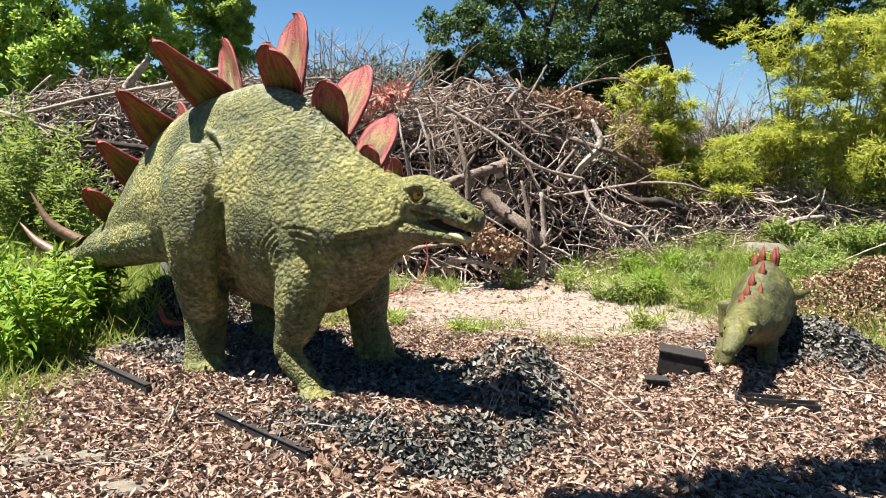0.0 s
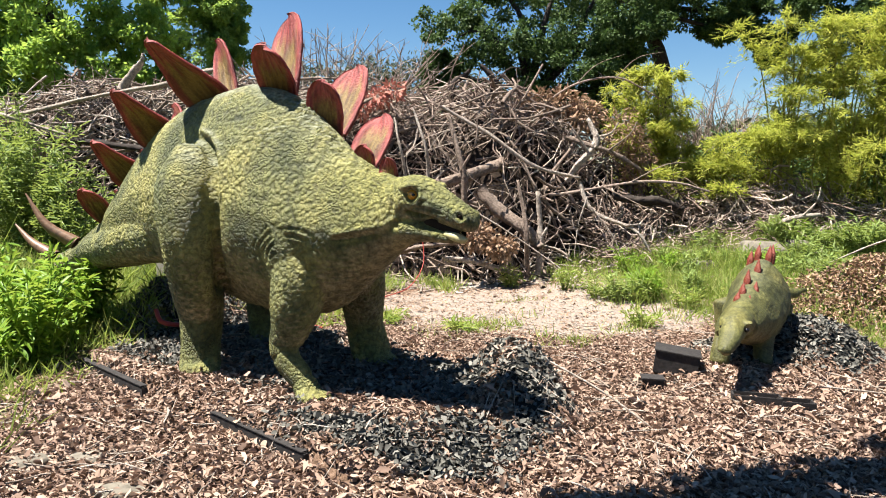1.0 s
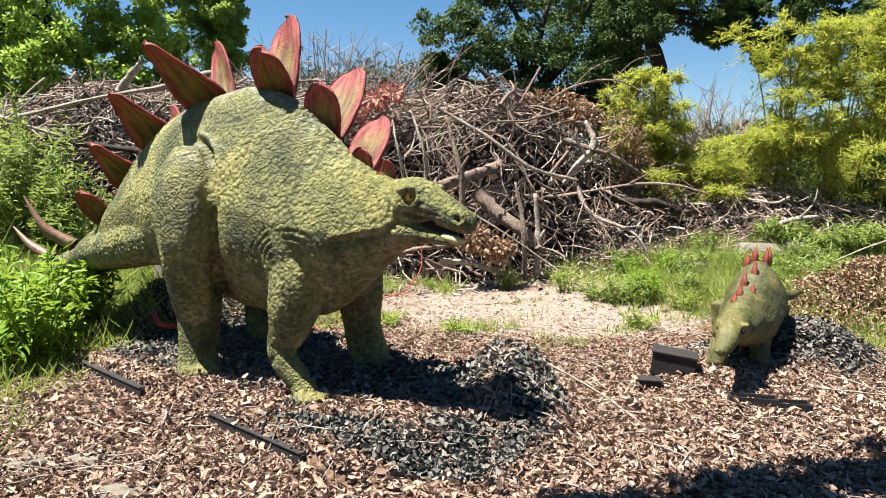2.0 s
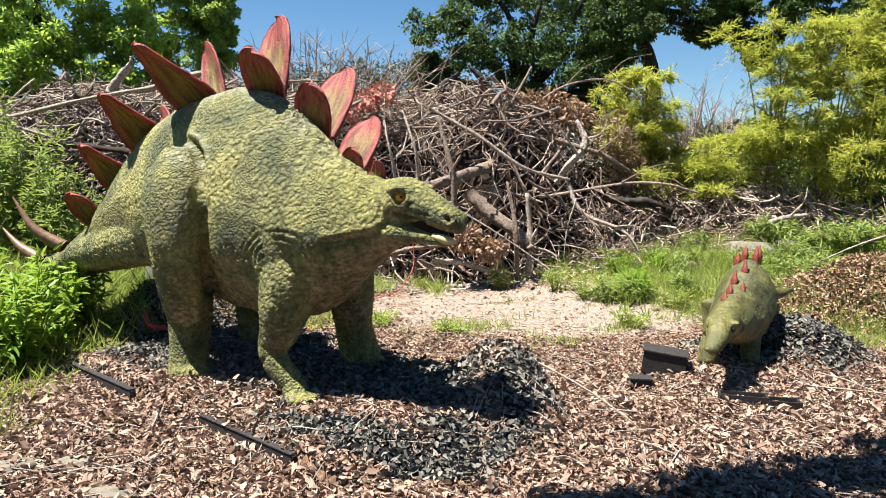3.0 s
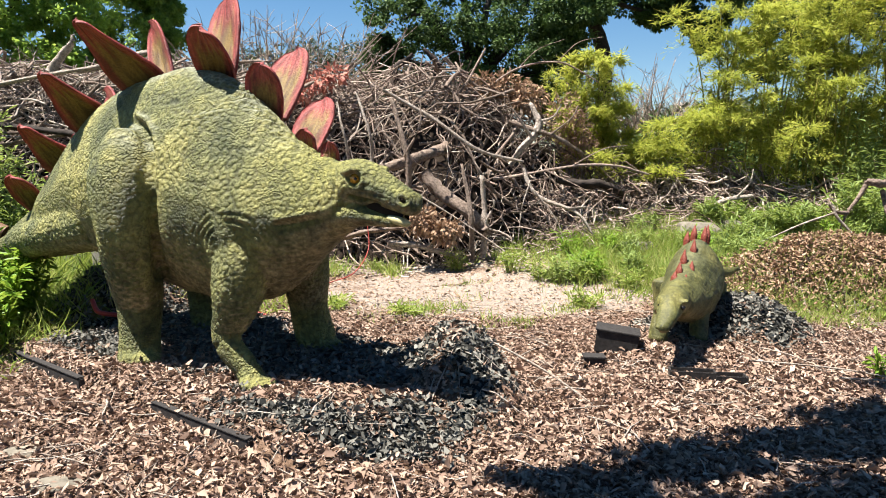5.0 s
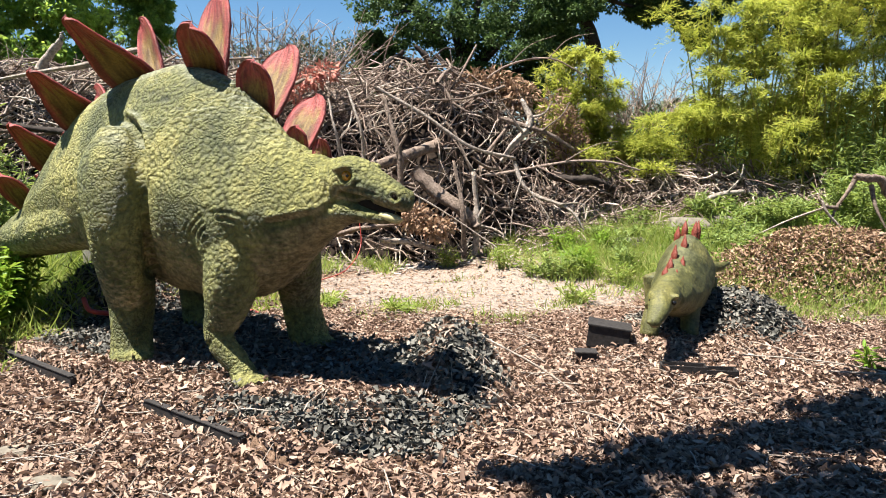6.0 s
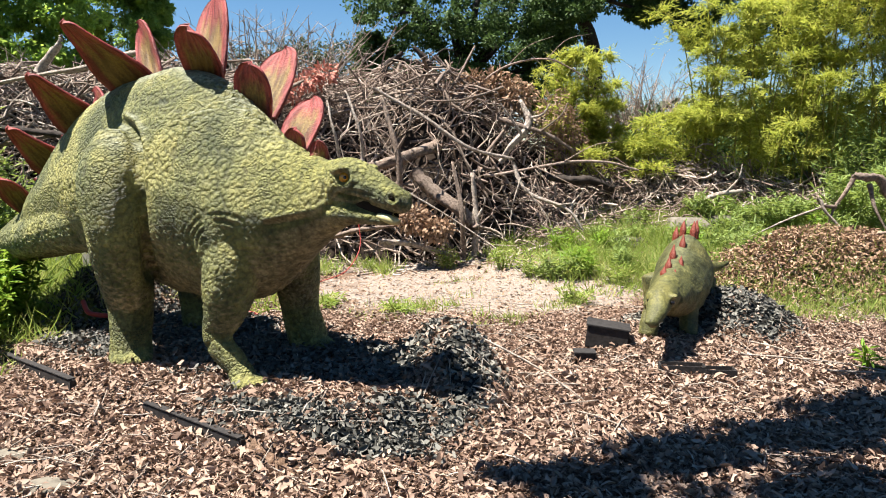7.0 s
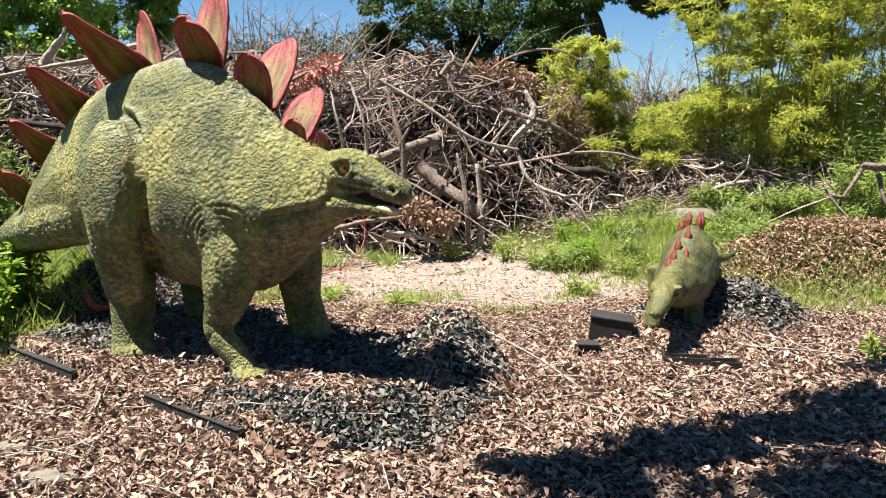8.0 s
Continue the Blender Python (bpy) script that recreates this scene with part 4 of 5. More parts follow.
branch("dead_branch", [(1.5, 10.6, 1.3), (2.6, 10.4, 1.5), (3.3, 10.3, 1.5), (3.7, 10.3, 1.4)], (0.018, 0.018, 0.015, 0.012), STICK, "long grey branch lying level over the low heap", twigs=[[(2.6, 10.4, 1.5), (3.0, 10.2, 1.75), (3.3, 10.1, 1.8)], [(2.2, 10.4, 1.45), (2.7, 10.2, 1.2), (3.1, 10.1, 1.0)]])
branch("cane", [(-0.1, 10.0, 1.35), (0.9, 9.9, 0.8), (1.95, 9.7, 0.08)], (0.012, 0.013, 0.012), PALE_WOOD, "long thin pale cane leaning from heap to sand", "cane", sides=6)
branch("pole", [(-7.3, 10.9, 2.1), (-5.6, 10.8, 2.45), (-4.0, 10.8, 2.8)], (0.035, 0.03, 0.025), PALE_WOOD, "pale straight pole lying on the heap", "pole")
branch("pole", [(-5.6, 10.4, 2.0), (-4.4, 10.3, 1.85), (-3.4, 10.3, 1.72)], (0.045, 0.045, 0.045), TRUNK, "black straight pole lying on the heap", "pole")
branch("log", [(-5.0, 11.4, 2.75), (-4.75, 11.4, 3.1), (-4.62, 11.4, 3.3)], (0.075, 0.055, 0.01), PALE_WOOD, "pale pointed stump end sticking up from the heap", "log")
branch("log", [(-4.7, 11.6, 2.8), (-4.0, 11.6, 3.0), (-3.6, 11.6, 3.1)], (0.04, 0.045, 0.035), PALE_WOOD, "bleached log lying on top of the heap", "log")
for k, (x, y, z, dx, dz) in enumerate([(-1.6, 10.9, 2.3, 0.5, 0.35), (-6.3, 10.8, 2.2, 0.8, -0.2), (-5.2, 10.6, 1.6, 0.9, 0.25), (-6.9, 10.6, 1.5, 0.5, 0.5), (2.4, 11.2, 1.9, 0.6, -0.25), (4.9, 10.3, 1.0, 0.35, 0.1), (-0.3, 10.3, 0.5, 0.6, 0.12), (0.5, 10.15, 0.3, 0.5, -0.1), (-1.0, 10.6, 0.9, -0.4, 0.3)]):
    branch("dead_branch", [(x - dx, y, z - dz), (x, y - 0.15, z + 0.08), (x + dx, y - 0.05, z + dz)], (0.035, 0.032, 0.02), PALE_WOOD if k % 2 else BARK, "weathered limb lying on the brush heap",
           twigs=[[(x, y - 0.15, z + 0.05), (x + dx * 0.5, y - 0.25, z + 0.3), (x + dx * 0.7, y - 0.2, z + 0.5)]])


def leaf_cloud(r, centres, radii, count, length, width, droop=0.3, flat=0.6, curl=0.15, small=False):
    """Leaves in clumps: each clump an uneven ball with more leaves towards its skin."""
    centres, radii = np.asarray(centres, dtype=float), np.asarray(radii, dtype=float)
    if radii.ndim == 1:
        radii = np.repeat(radii[:, None], 3, 1)
    k = r.integers(0, len(centres), count)
    d = random_ways(r, count)
    out = d * radii[k] * (r.uniform(0.15, 1, (count, 1)) ** 0.45) * r.uniform(0.7, 1.12, (count, 1))
    pos = centres[k] + out
    way = unit(d * 0.7 + random_ways(r, count) * 0.9 + np.array([0, 0, -droop]))
    nrm = unit(np.array([0, 0, flat * 1.8 if small else flat]) + random_ways(r, count))
    if small:
        return small_leaf_arrays(pos, way, nrm, r.uniform(*length, count), r.uniform(*width, count))
    return leaf_arrays(pos, way, nrm, r.uniform(*length, count), r.uniform(*width, count), curl)


def loose_leaves(name, centres, radii, count, length, width, mat, label, category, seed, kind="stuff"):
    r = np.random.default_rng(seed)
    v, q = leaf_cloud(r, centres, radii, count, length, width)
    return tagged(fast_mesh(name, v, q, mat), label, category, kind=kind)


loose_leaves("dry_leaf_bunch", [(1.9, 12.0, 2.75), (1.5, 11.9, 2.7), (2.2, 11.8, 2.55), (1.3, 12.1, 2.55)], [(0.35, 0.3, 0.25)] * 4, 1500, (0.07, 0.13), (0.03, 0.05), DRY_LEAF, "clump of dry brown leaves on the heap", "dry leaves", 21)
loose_leaves("dry_leaf_bunch", [(2.9, 11.4, 2.0), (2.7, 11.3, 2.3), (3.0, 11.4, 1.7)], [(0.3, 0.3, 0.4)] * 3, 900, (0.06, 0.12), (0.01, 0.03), DRY_LEAF, "withered brown stalks and leaves on the heap", "dry leaves", 22)
loose_leaves("dry_leaf_bunch", [(0.45, 10.0, 0.72), (0.75, 9.9, 0.6)], [(0.25, 0.2, 0.2)] * 2, 700, (0.06, 0.11), (0.03, 0.05), DRY_LEAF, "small clump of dry tan leaves at the heap's foot", "dry leaves", 23)
loose_leaves("red_leaf_branch", [(-1.1, 11.6, 2.7), (-0.85, 11.6, 2.85), (-1.35, 11.5, 2.55)], [(0.22, 0.2, 0.14)] * 3, 300, (0.08, 0.14), (0.03, 0.06), RED_LEAF, "dead branch with faded red leaves on the heap", "dead branch", 24)


# ---- trees, shrubs and bamboo ----
def limbs_for(r, base, centres, thick, mat, root, part_name="limb"):
    """Limbs that lead from the trunk's head to the crown's clumps."""
    for c in centres:
        c = np.array(c)
        mid = base * 0.45 + c * 0.55 + r.normal(size=3) * 0.12 * np.linalg.norm(c - base)
        pts = curve_points([base, mid, c], 9)
        v, q = tube_arrays([pts], [np.linspace(thick, thick * 0.15, 9)], 7)
        fast_mesh(part_name, v, q, mat, root, smooth=True)


def tree(name, trunk, trunk_r, centres, radii, leaves, leaf, mat, label, seed, limb_r=0.12, category="tree"):
    r = np.random.default_rng(seed)
    trunk = np.array(trunk, dtype=float)
    o = trunk[0].copy()
    root = tagged(new(name), label, category)
    root.location = o
    c = curve_points(trunk - o, 12)
    v, q = tube_arrays([c], [np.interp(np.linspace(0, 1, 12), np.linspace(0, 1, len(trunk_r)), trunk_r)], 12)
    fast_mesh("trunk", v, q, TRUNK, root, smooth=True)
    cc = np.array(centres, dtype=float) - o
    limbs_for(r, c[-2], cc[: min(len(cc), 12)], limb_r, TRUNK, root)
    # every clump breaks up into small tufts, so that the outline is uneven
    rad = np.asarray(radii, dtype=float)
    rad = np.repeat(rad[:, None], 3, 1) * np.array([1, 1, 0.75]) if rad.ndim == 1 else rad
    k = r.integers(0, len(cc), len(cc) * 34)
    d = random_ways(r, len(k))
    tc = cc[k] + d * rad[k] * r.uniform(0.45, 1.0, (len(k), 1))
    tr = rad[k] * r.uniform(0.14, 0.32, (len(k), 1))
    v, q = leaf_cloud(r, tc, tr, leaves, leaf[:2], leaf[2:], 0.35, small=True)
    tagged(fast_mesh("crown", v, q, mat, root), kind="stuff")
    return root


r0 = np.random.default_rng(5)
tree("tree", [(-9.5, 17.5, 0.3), (-9.4, 17.4, 2.5), (-9.2, 17.5, 4.5)], (0.3, 0.22, 0.15),
     [(-10.8, 17, 3.2), (-9.3, 16.6, 3.0), (-7.8, 16.6, 3.1), (-10.3, 17, 5.0), (-8.6, 16.8, 4.8), (-7.2, 17.2, 4.6), (-9.5, 17, 6.4), (-7.7, 17.3, 6.2), (-11.8, 17.2, 4.2), (-6.7, 17, 3.3), (-8.3, 17, 7.3), (-11, 17.5, 2.5), (-10.2, 16.4, 4.1), (-8.6, 16.2, 3.9), (-9.8, 16.2, 2.4)],
     [1.2, 1.1, 1.1, 1.2, 1.2, 1.0, 1.3, 1.1, 1.0, 0.9, 1.1, 1.0, 1.1, 1.0, 0.9], 80000, (0.09, 0.16, 0.045, 0.075), ELM, "leafy mid-green tree rising behind the brush heap", 31)
tree("tree", [(-6.2, 20.5, 0.3), (-6.1, 20.4, 3.0), (-6.0, 20.5, 5.0)], (0.35, 0.28, 0.2),
     [(-7.2, 20, 6.0), (-5.9, 20, 5.9), (-6.6, 20, 4.6), (-6.0, 20, 3.7), (-7.6, 20, 7.4), (-6.6, 20.3, 7.6), (-5.9, 20.2, 5.0)], [1.2, 0.9, 1.1, 0.8, 1.3, 1.0, 0.75], 45000, (0.08, 0.14, 0.04, 0.07), MID_LEAF, "darker green tree behind the leafy one", 32)
tree("oak_tree", [(5.75, 20.0, 0.4), (5.79, 20.0, 2.4), (5.85, 20.0, 3.9), (5.68, 20.0, 4.8), (5.3, 20.0, 5.6), (4.9, 20.0, 6.6)], (0.24, 0.21, 0.2, 0.2, 0.17, 0.08),
     [(4.4, 20, 6.8), (5.6, 19.6, 6.6), (6.6, 19.6, 6.0), (7.4, 20, 5.6), (8.1, 20.2, 6.4), (3.2, 20, 6.3), (6.5, 20, 7.6), (2.3, 20, 7.2), (8.9, 20.2, 7.4), (4.2, 20.2, 7.9), (9.3, 20, 6.2), (5.3, 19.3, 5.75), (6.95, 19.8, 5.55), (7.6, 19.8, 5.75), (8.25, 19.8, 5.3), (8.0, 19.9, 6.0), (5.2, 19.6, 5.6), (4.6, 19.6, 4.9), (8.5, 19.8, 4.9), (8.9, 19.9, 5.5)],
     [1.3, 0.9, 0.9, 0.6, 0.8, 1.1, 1.1, 1.2, 1.0, 1.0, 0.5, 0.5, 0.45, 0.5, 0.45, 0.6, 0.6, 0.6, 0.45, 0.6], 85000, (0.07, 0.13, 0.04, 0.065), OAK, "dark spreading oak with a curved trunk behind the bamboo", 33, 0.09)
tree("oak_tree", [(2.0, 17.0, 0.4), (1.9, 17.0, 2.0), (1.8, 17, 3.4)], (0.28, 0.22, 0.16),
     [(0.2, 16.6, 4.6), (1.5, 16.4, 4.4), (2.8, 16.4, 4.2), (0.4, 16.8, 3.2), (1.6, 16.4, 3.1), (3.0, 16.6, 3.0), (1.0, 17, 5.9), (2.4, 17, 5.8), (3.9, 16.6, 4.9), (-0.2, 16.8, 3.9), (3.9, 17, 3.6), (3.7, 17, 6.3), (-0.3, 16.8, 3.2), (0.5, 16.4, 2.8), (4.0, 17.5, 4.6), (4.4, 17.3, 5.9)],
     [1.0, 1.1, 1.1, 0.8, 1.0, 1.0, 0.95, 1.2, 1.0, 0.5, 0.9, 1.0, 0.6, 0.7, 0.7, 0.8], 95000, (0.06, 0.115, 0.033, 0.06), OAK, "dense dark green oak behind the brush heap", 34)
tree("tree", [(10.5, 17.5, 0.6), (10.4, 17.5, 3.0), (10.3, 17.5, 4.5)], (0.25, 0.2, 0.15),
     [(9.3, 17, 5.2), (10.6, 17, 5.6), (8.5, 17.2, 6.0), (12, 17, 5.0), (10, 17, 6.8), (9.0, 17.2, 4.2), (11.4, 17, 6.6)], [1.0, 1.2, 0.8, 1.2, 1.1, 0.8, 1.0], 42000, (0.07, 0.13, 0.035, 0.06), OAK, "dark green tree behind the yellow bamboo", 35)
# the oak whose shade falls on the mulch; it stands beside the path, behind the viewer
tree("shade_oak", [(4.6, -0.8, 0.0), (4.4, -0.6, 2.2), (3.6, 0.4, 4.2)], (0.3, 0.24, 0.18),
     [(-1.05, 3.21, 5), (-0.39, 3.45, 5.1), (0.38, 3.65, 5.2), (1.08, 4.0, 5.2), (1.84, 4.59, 5.3), (2.64, 5.09, 5.3), (-0.72, 2.75, 5.2), (0.21, 2.89, 5.4), (1.17, 3.28, 5.5), (2.13, 3.87, 5.6), (-0.19, 2.14, 5.4), (0.9, 2.42, 5.7), (2.06, 3.01, 5.8), (0.3, 1.42, 5.7), (1.59, 1.8, 6), (3.06, 4.21, 5.8)],
     [(0.4, 0.2, 0.25), (0.45, 0.24, 0.25), (0.5, 0.28, 0.3), (0.55, 0.32, 0.3), (0.55, 0.32, 0.3), (0.6, 0.35, 0.3), (0.65, 0.4, 0.35), (0.65, 0.4, 0.35), (0.65, 0.4, 0.35), (0.65, 0.4, 0.35), (0.8, 0.5, 0.4), (0.8, 0.5, 0.4), (0.8, 0.5, 0.4), (0.8, 0.5, 0.4), (0.8, 0.5, 0.4), (0.8, 0.5, 0.4)], 24000, (0.09, 0.15, 0.05, 0.08), OAK, "oak beside the path casting dappled shade on mulch", 36)


def bamboo(name, base, culms, spread, height, lean, leaves, label, seed, low=0.05, reach_most=0.55):
    """A clump: arching culms, each a part, and sprays of narrow leaves along them."""
    r = np.random.default_rng(seed)
    base = np.array(base, dtype=float)
    root = tagged(new(name), label, "bamboo", "bamboo clumps")
    root.location = base
    pos, way = [], []
    for i in range(culms):
        b = np.array([r.uniform(-1, 1) * spread[0], r.uniform(-1, 1) * spread[1], 0.0])
        b[2] = float(ground_z(base[0] + b[0], base[1] + b[1])) - base[2]
        h = height * r.uniform(0.4, 1.08)
        out = np.array([r.normal() * lean + b[0] * 0.15, r.normal() * lean * 0.8 - 0.25, 0])
        c = curve_points([b, b + out * 0.25 + (0, 0, h * 0.5), b + out * 0.8 + (0, 0, h * 0.88), b + out * 1.7 + (0, 0, h * 0.95)], 14)
        v, q = tube_arrays([c], [np.linspace(0.016, 0.004, 14)], 5)
        fast_mesh("culm", v, q, CULM, root, smooth=True)
        # side twigs at the nodes, each a drooping spray of leaves
        twigs = 26
        s = low + (1 - low) * r.uniform(0, 1, twigs) ** 0.8
        k = np.clip((s * 13).astype(int), 0, 12)
        p = c[k] + (c[k + 1] - c[k]) * (s * 13 - k)[:, None]
        az = r.uniform(0, 6.28, twigs)
        d = np.stack([np.cos(az), np.sin(az), r.uniform(-0.1, 0.7, twigs)], -1)
        reach = r.uniform(0.25, 1.0, twigs) * reach_most * (1.2 - 0.65 * s)
        n = leaves // culms
        w, u = r.integers(0, twigs, n), r.uniform(0.1, 1, n)
        sag = np.stack([0 * u, 0 * u, -0.45 * reach[w] * u * u], -1)
        pos.append(p[w] + d[w] * (reach[w] * u)[:, None] + sag + r.normal(size=(n, 3)) * 0.03)
        way.append(unit(d[w] * 0.8 + r.normal(size=(n, 3)) * 0.5 + np.array([0, 0, -0.3])))
    pos, way = np.concatenate(pos), np.concatenate(way)
    n = len(pos)
    v, q = small_leaf_arrays(pos, way, np.array([0, 0, 1.0]) + random_ways(r, n) * 0.7, r.uniform(0.07, 0.15, n), r.uniform(0.012, 0.022, n))
    tagged(fast_mesh("foliage", v, q, BAMBOO, root), kind="stuff")
    return root


bamboo("bamboo_clump", (3.3, 12.2, ground_z(3.3, 12.2)), 24, (0.4, 0.4), 2.6, 0.16, 25000, "slender yellow-green bamboo clump behind the stick heap", 41, 0.02, 0.34)
bamboo("bamboo_clump", (4.4, 11.9, ground_z(4.4, 11.9)), 16, (0.7, 0.4), 1.35, 0.3, 12000, "low yellow-green bamboo shoots above the sticks", 42, 0.3)
bamboo("bamboo_clump", (5.9, 11.6, ground_z(5.9, 11.6)), 24, (0.9, 0.5), 2.9, 0.3, 26000, "dense yellow-green bamboo clump with arching culms", 43, 0.1)
bamboo("bamboo_clump", (7.0, 11.8, ground_z(7.0, 11.8)), 22, (0.8, 0.6), 3.5, 0.4, 25000, "tall yellow-green bamboo clump with arching culms", 44, 0.1)
bamboo("bamboo_clump", (8.6, 11.8, ground_z(8.6, 11.8)), 22, (0.9, 0.7), 4.2, 0.5, 25000, "tall yellow-green bamboo clump at the bank", 45, 0.1)
bamboo("bamboo_clump", (10.3, 12.2, ground_z(10.3, 12.2)), 18, (0.9, 0.7), 4.3, 0.5, 17000, "tall yellow-green bamboo clump at the bank's end", 46, 0.1)


def shrub(name, base, size, stems, leaves, leaf, mat, label, seed, category="shrub", group=""):
    r = np.random.default_rng(seed)
    base = np.array([base[0], base[1], float(ground_z(base[0], base[1]))])
    root = tagged(new(name), label, category, group)
    root.location = base
    pos, way = [], []
    n = leaves // stems
    pts = []
    for i in range(stems):
        a, u = r.uniform(0, 6.28), r.uniform(0.1, 1) ** 0.5
        tip = np.array([math.cos(a) * size[0] * u, math.sin(a) * size[1] * u, size[2] * r.uniform(0.55, 1.05) * (1.1 - 0.35 * u)])
        foot = tip * np.array([0.4, 0.4, 0])
        c = curve_points([foot, foot * 0.6 + tip * 0.4 + (0, 0, 0.1 * size[2]), tip], 8)
        pts.append(c)
        s = r.uniform(0.12, 1, n)
        k = np.clip((s * 7).astype(int), 0, 6)
        p = c[k] + (c[k + 1] - c[k]) * (s * 7 - k)[:, None]
        d = random_ways(r, n, 0.5)
        pos.append(p + d * 0.02)
        way.append(unit(d + np.array([0, 0, 0.25])))
    v, q = tube_arrays(pts, np.repeat(np.linspace(0.008, 0.003, 8)[None], stems, 0), 5)
    tagged(fast_mesh("stem", v, q, mat, root, smooth=True), kind="stuff")
    pos, way = np.concatenate(pos), np.concatenate(way)
    n = len(pos)
    v, q = leaf_arrays(pos, way, np.array([0, 0, 1.0]) + random_ways(r, n) * 0.6, r.uniform(*leaf[:2], n), r.uniform(*leaf[2:], n), 0.1)
    tagged(fast_mesh("foliage", v, q, mat, root), kind="stuff")
    return root


# grey-green willowy shrubs on the bank, in front of the heap's far end
for k, (x, y, sx, sy, h, n) in enumerate([(-6.6, 9.2, 0.9, 0.7, 1.7, 3200), (-5.3, 9.4, 0.8, 0.6, 1.9, 3200), (-7.8, 9.8, 1.0, 0.8, 2.1, 3000), (-4.5, 9.3, 0.6, 0.5, 1.3, 1800), (-6.0, 8.3, 0.8, 0.6, 1.2, 2200), (-7.2, 8.0, 0.9, 0.7, 1.3, 2200), (-5.9, 10.4, 0.9, 0.6, 2.3, 2600)]):
    shrub("willowy_shrub", (x, y), (sx, sy, h), 34, n, (0.08, 0.17, 0.015, 0.032), SHRUB, "grey-green narrow-leaved shrub below the brush heap", 50 + k, "shrub", "willowy shrubs")
for k, (x, y, sx, sy, h, n) in enumerate([(5.6, 9.8, 0.6, 0.4, 0.6, 1100), (6.7, 9.7, 0.8, 0.5, 1.0, 1800), (7.8, 9.9, 0.8, 0.6, 1.3, 2000), (4.7, 10.1, 0.4, 0.3, 0.45, 700), (7.3, 10.7, 0.8, 0.5, 1.5, 1600)]):
    shrub("weedy_shrub", (x, y), (sx, sy, h), 30, n, (0.08, 0.16, 0.012, 0.028), SHRUB, "tall weedy green shrub on the bank under bamboo", 70 + k, "shrub", "weedy shrubs")

# bright broad-leaved herbs beside the big statue's tail
herbs = [(-3.25, 6.1), (-3.5, 5.9), (-3.9, 6.2), (-3.45, 6.6), (-3.7, 6.7), (-4.2, 6.7), (-4.5, 6.2), (-3.2, 5.7), (-3.4, 5.5), (-3.8, 5.5), (-4.1, 5.7), (-4.7, 7.1), (-3.95, 7.2), (-5.1, 6.7), (-3.45, 7.0)]
hr = np.random.default_rng(9)
for k, (x, y) in enumerate(herbs):
    shrub("herb", (x, y), (0.32, 0.32, hr.uniform(0.66, 0.95)), 16, 420, (0.08, 0.15, 0.026, 0.046), HERB, "bright green leafy herb growing beside the statue's tail", 90 + k, "herb", "leafy herbs")


# far scrub that closes the place all round, and bare twigs against the sky
def far_scrub():
    r = np.random.default_rng(61)
    a = r.uniform(0, 2 * np.pi, 170)
    d = r.uniform(34, 60, 170)
    c = np.stack([np.cos(a) * d, np.sin(a) * d, r.uniform(1.0, 3.0, 170)], -1)
    rad = np.stack([r.uniform(2, 4, 170), r.uniform(2, 4, 170), r.uniform(1.5, 3.0, 170)], -1)
    v, q = leaf_cloud(r, c, rad, 30000, (0.4, 0.8), (0.25, 0.45))
    tagged(fast_mesh("far_scrub", v, q, FAR_LEAF), "hazy low scrub and trees in the far distance", "far woods", kind="stuff")


far_scrub()
loose_leaves("far_bushes", [(-4.2, 24, 4.1), (-2.6, 24, 4.4), (-1.2, 24, 4.4), (-5.5, 24, 4.0), (0.2, 24, 4.2), (-3.4, 24, 3.2), (-1.8, 24, 3.2), (-0.5, 24, 3.2), (8.0, 26, 3.0), (9.5, 26, 2.8), (6.5, 26, 2.8)], [(1.1, 0.8, 1.0)] * 11, 16000, (0.1, 0.2), (0.03, 0.07), FAR_LEAF, "olive scrub on the slope behind the heap", "scrub", 62)


loose_leaves("dark_hedge", [(5.2, 13.6, 1.7), (6.2, 13.7, 2.0), (7.3, 13.6, 2.2), (8.4, 13.6, 2.3), (9.6, 13.7, 2.4), (10.8, 13.8, 2.4), (6.8, 13.2, 1.5), (8.0, 13.2, 1.6), (9.2, 13.2, 1.7)], [(0.8, 0.5, 0.75)] * 9, 14000, (0.08, 0.15), (0.03, 0.05), OAK, "dark green undergrowth behind the bamboo", "undergrowth", 63)


def bare_bush(x, y, z, h, n, seed, label):
    r = np.random.default_rng(seed)
    root = tagged(new("bare_bush"), label, "dead bush")
    root.location = (x, y, z)
    for i in range(n):
        a = r.normal() * 0.5
        tip = np.array([math.sin(a) * h, r.normal() * 0.3, h * r.uniform(0.5, 1.0)])
        c = curve_points([(r.normal() * 0.1, 0, 0), tip * 0.5 + r.normal(size=3) * 0.1, tip], 10)
        tw, tr = [c], [np.linspace(0.016, 0.004, 10)]
        for j in range(5):
            s = c[r.integers(3, 9)]
            e = s + np.array([r.normal() * 0.3, r.normal() * 0.2, r.uniform(0.15, 0.5)]) * h * 0.35
            tw.append(curve_points([s, (s + e) / 2 + r.normal(size=3) * 0.03, e], 10))
            tr.append(np.linspace(0.007, 0.002, 10))
        v, q = tube_arrays(tw, tr, 4)
        fast_mesh("twig", v, q, STICK, root)


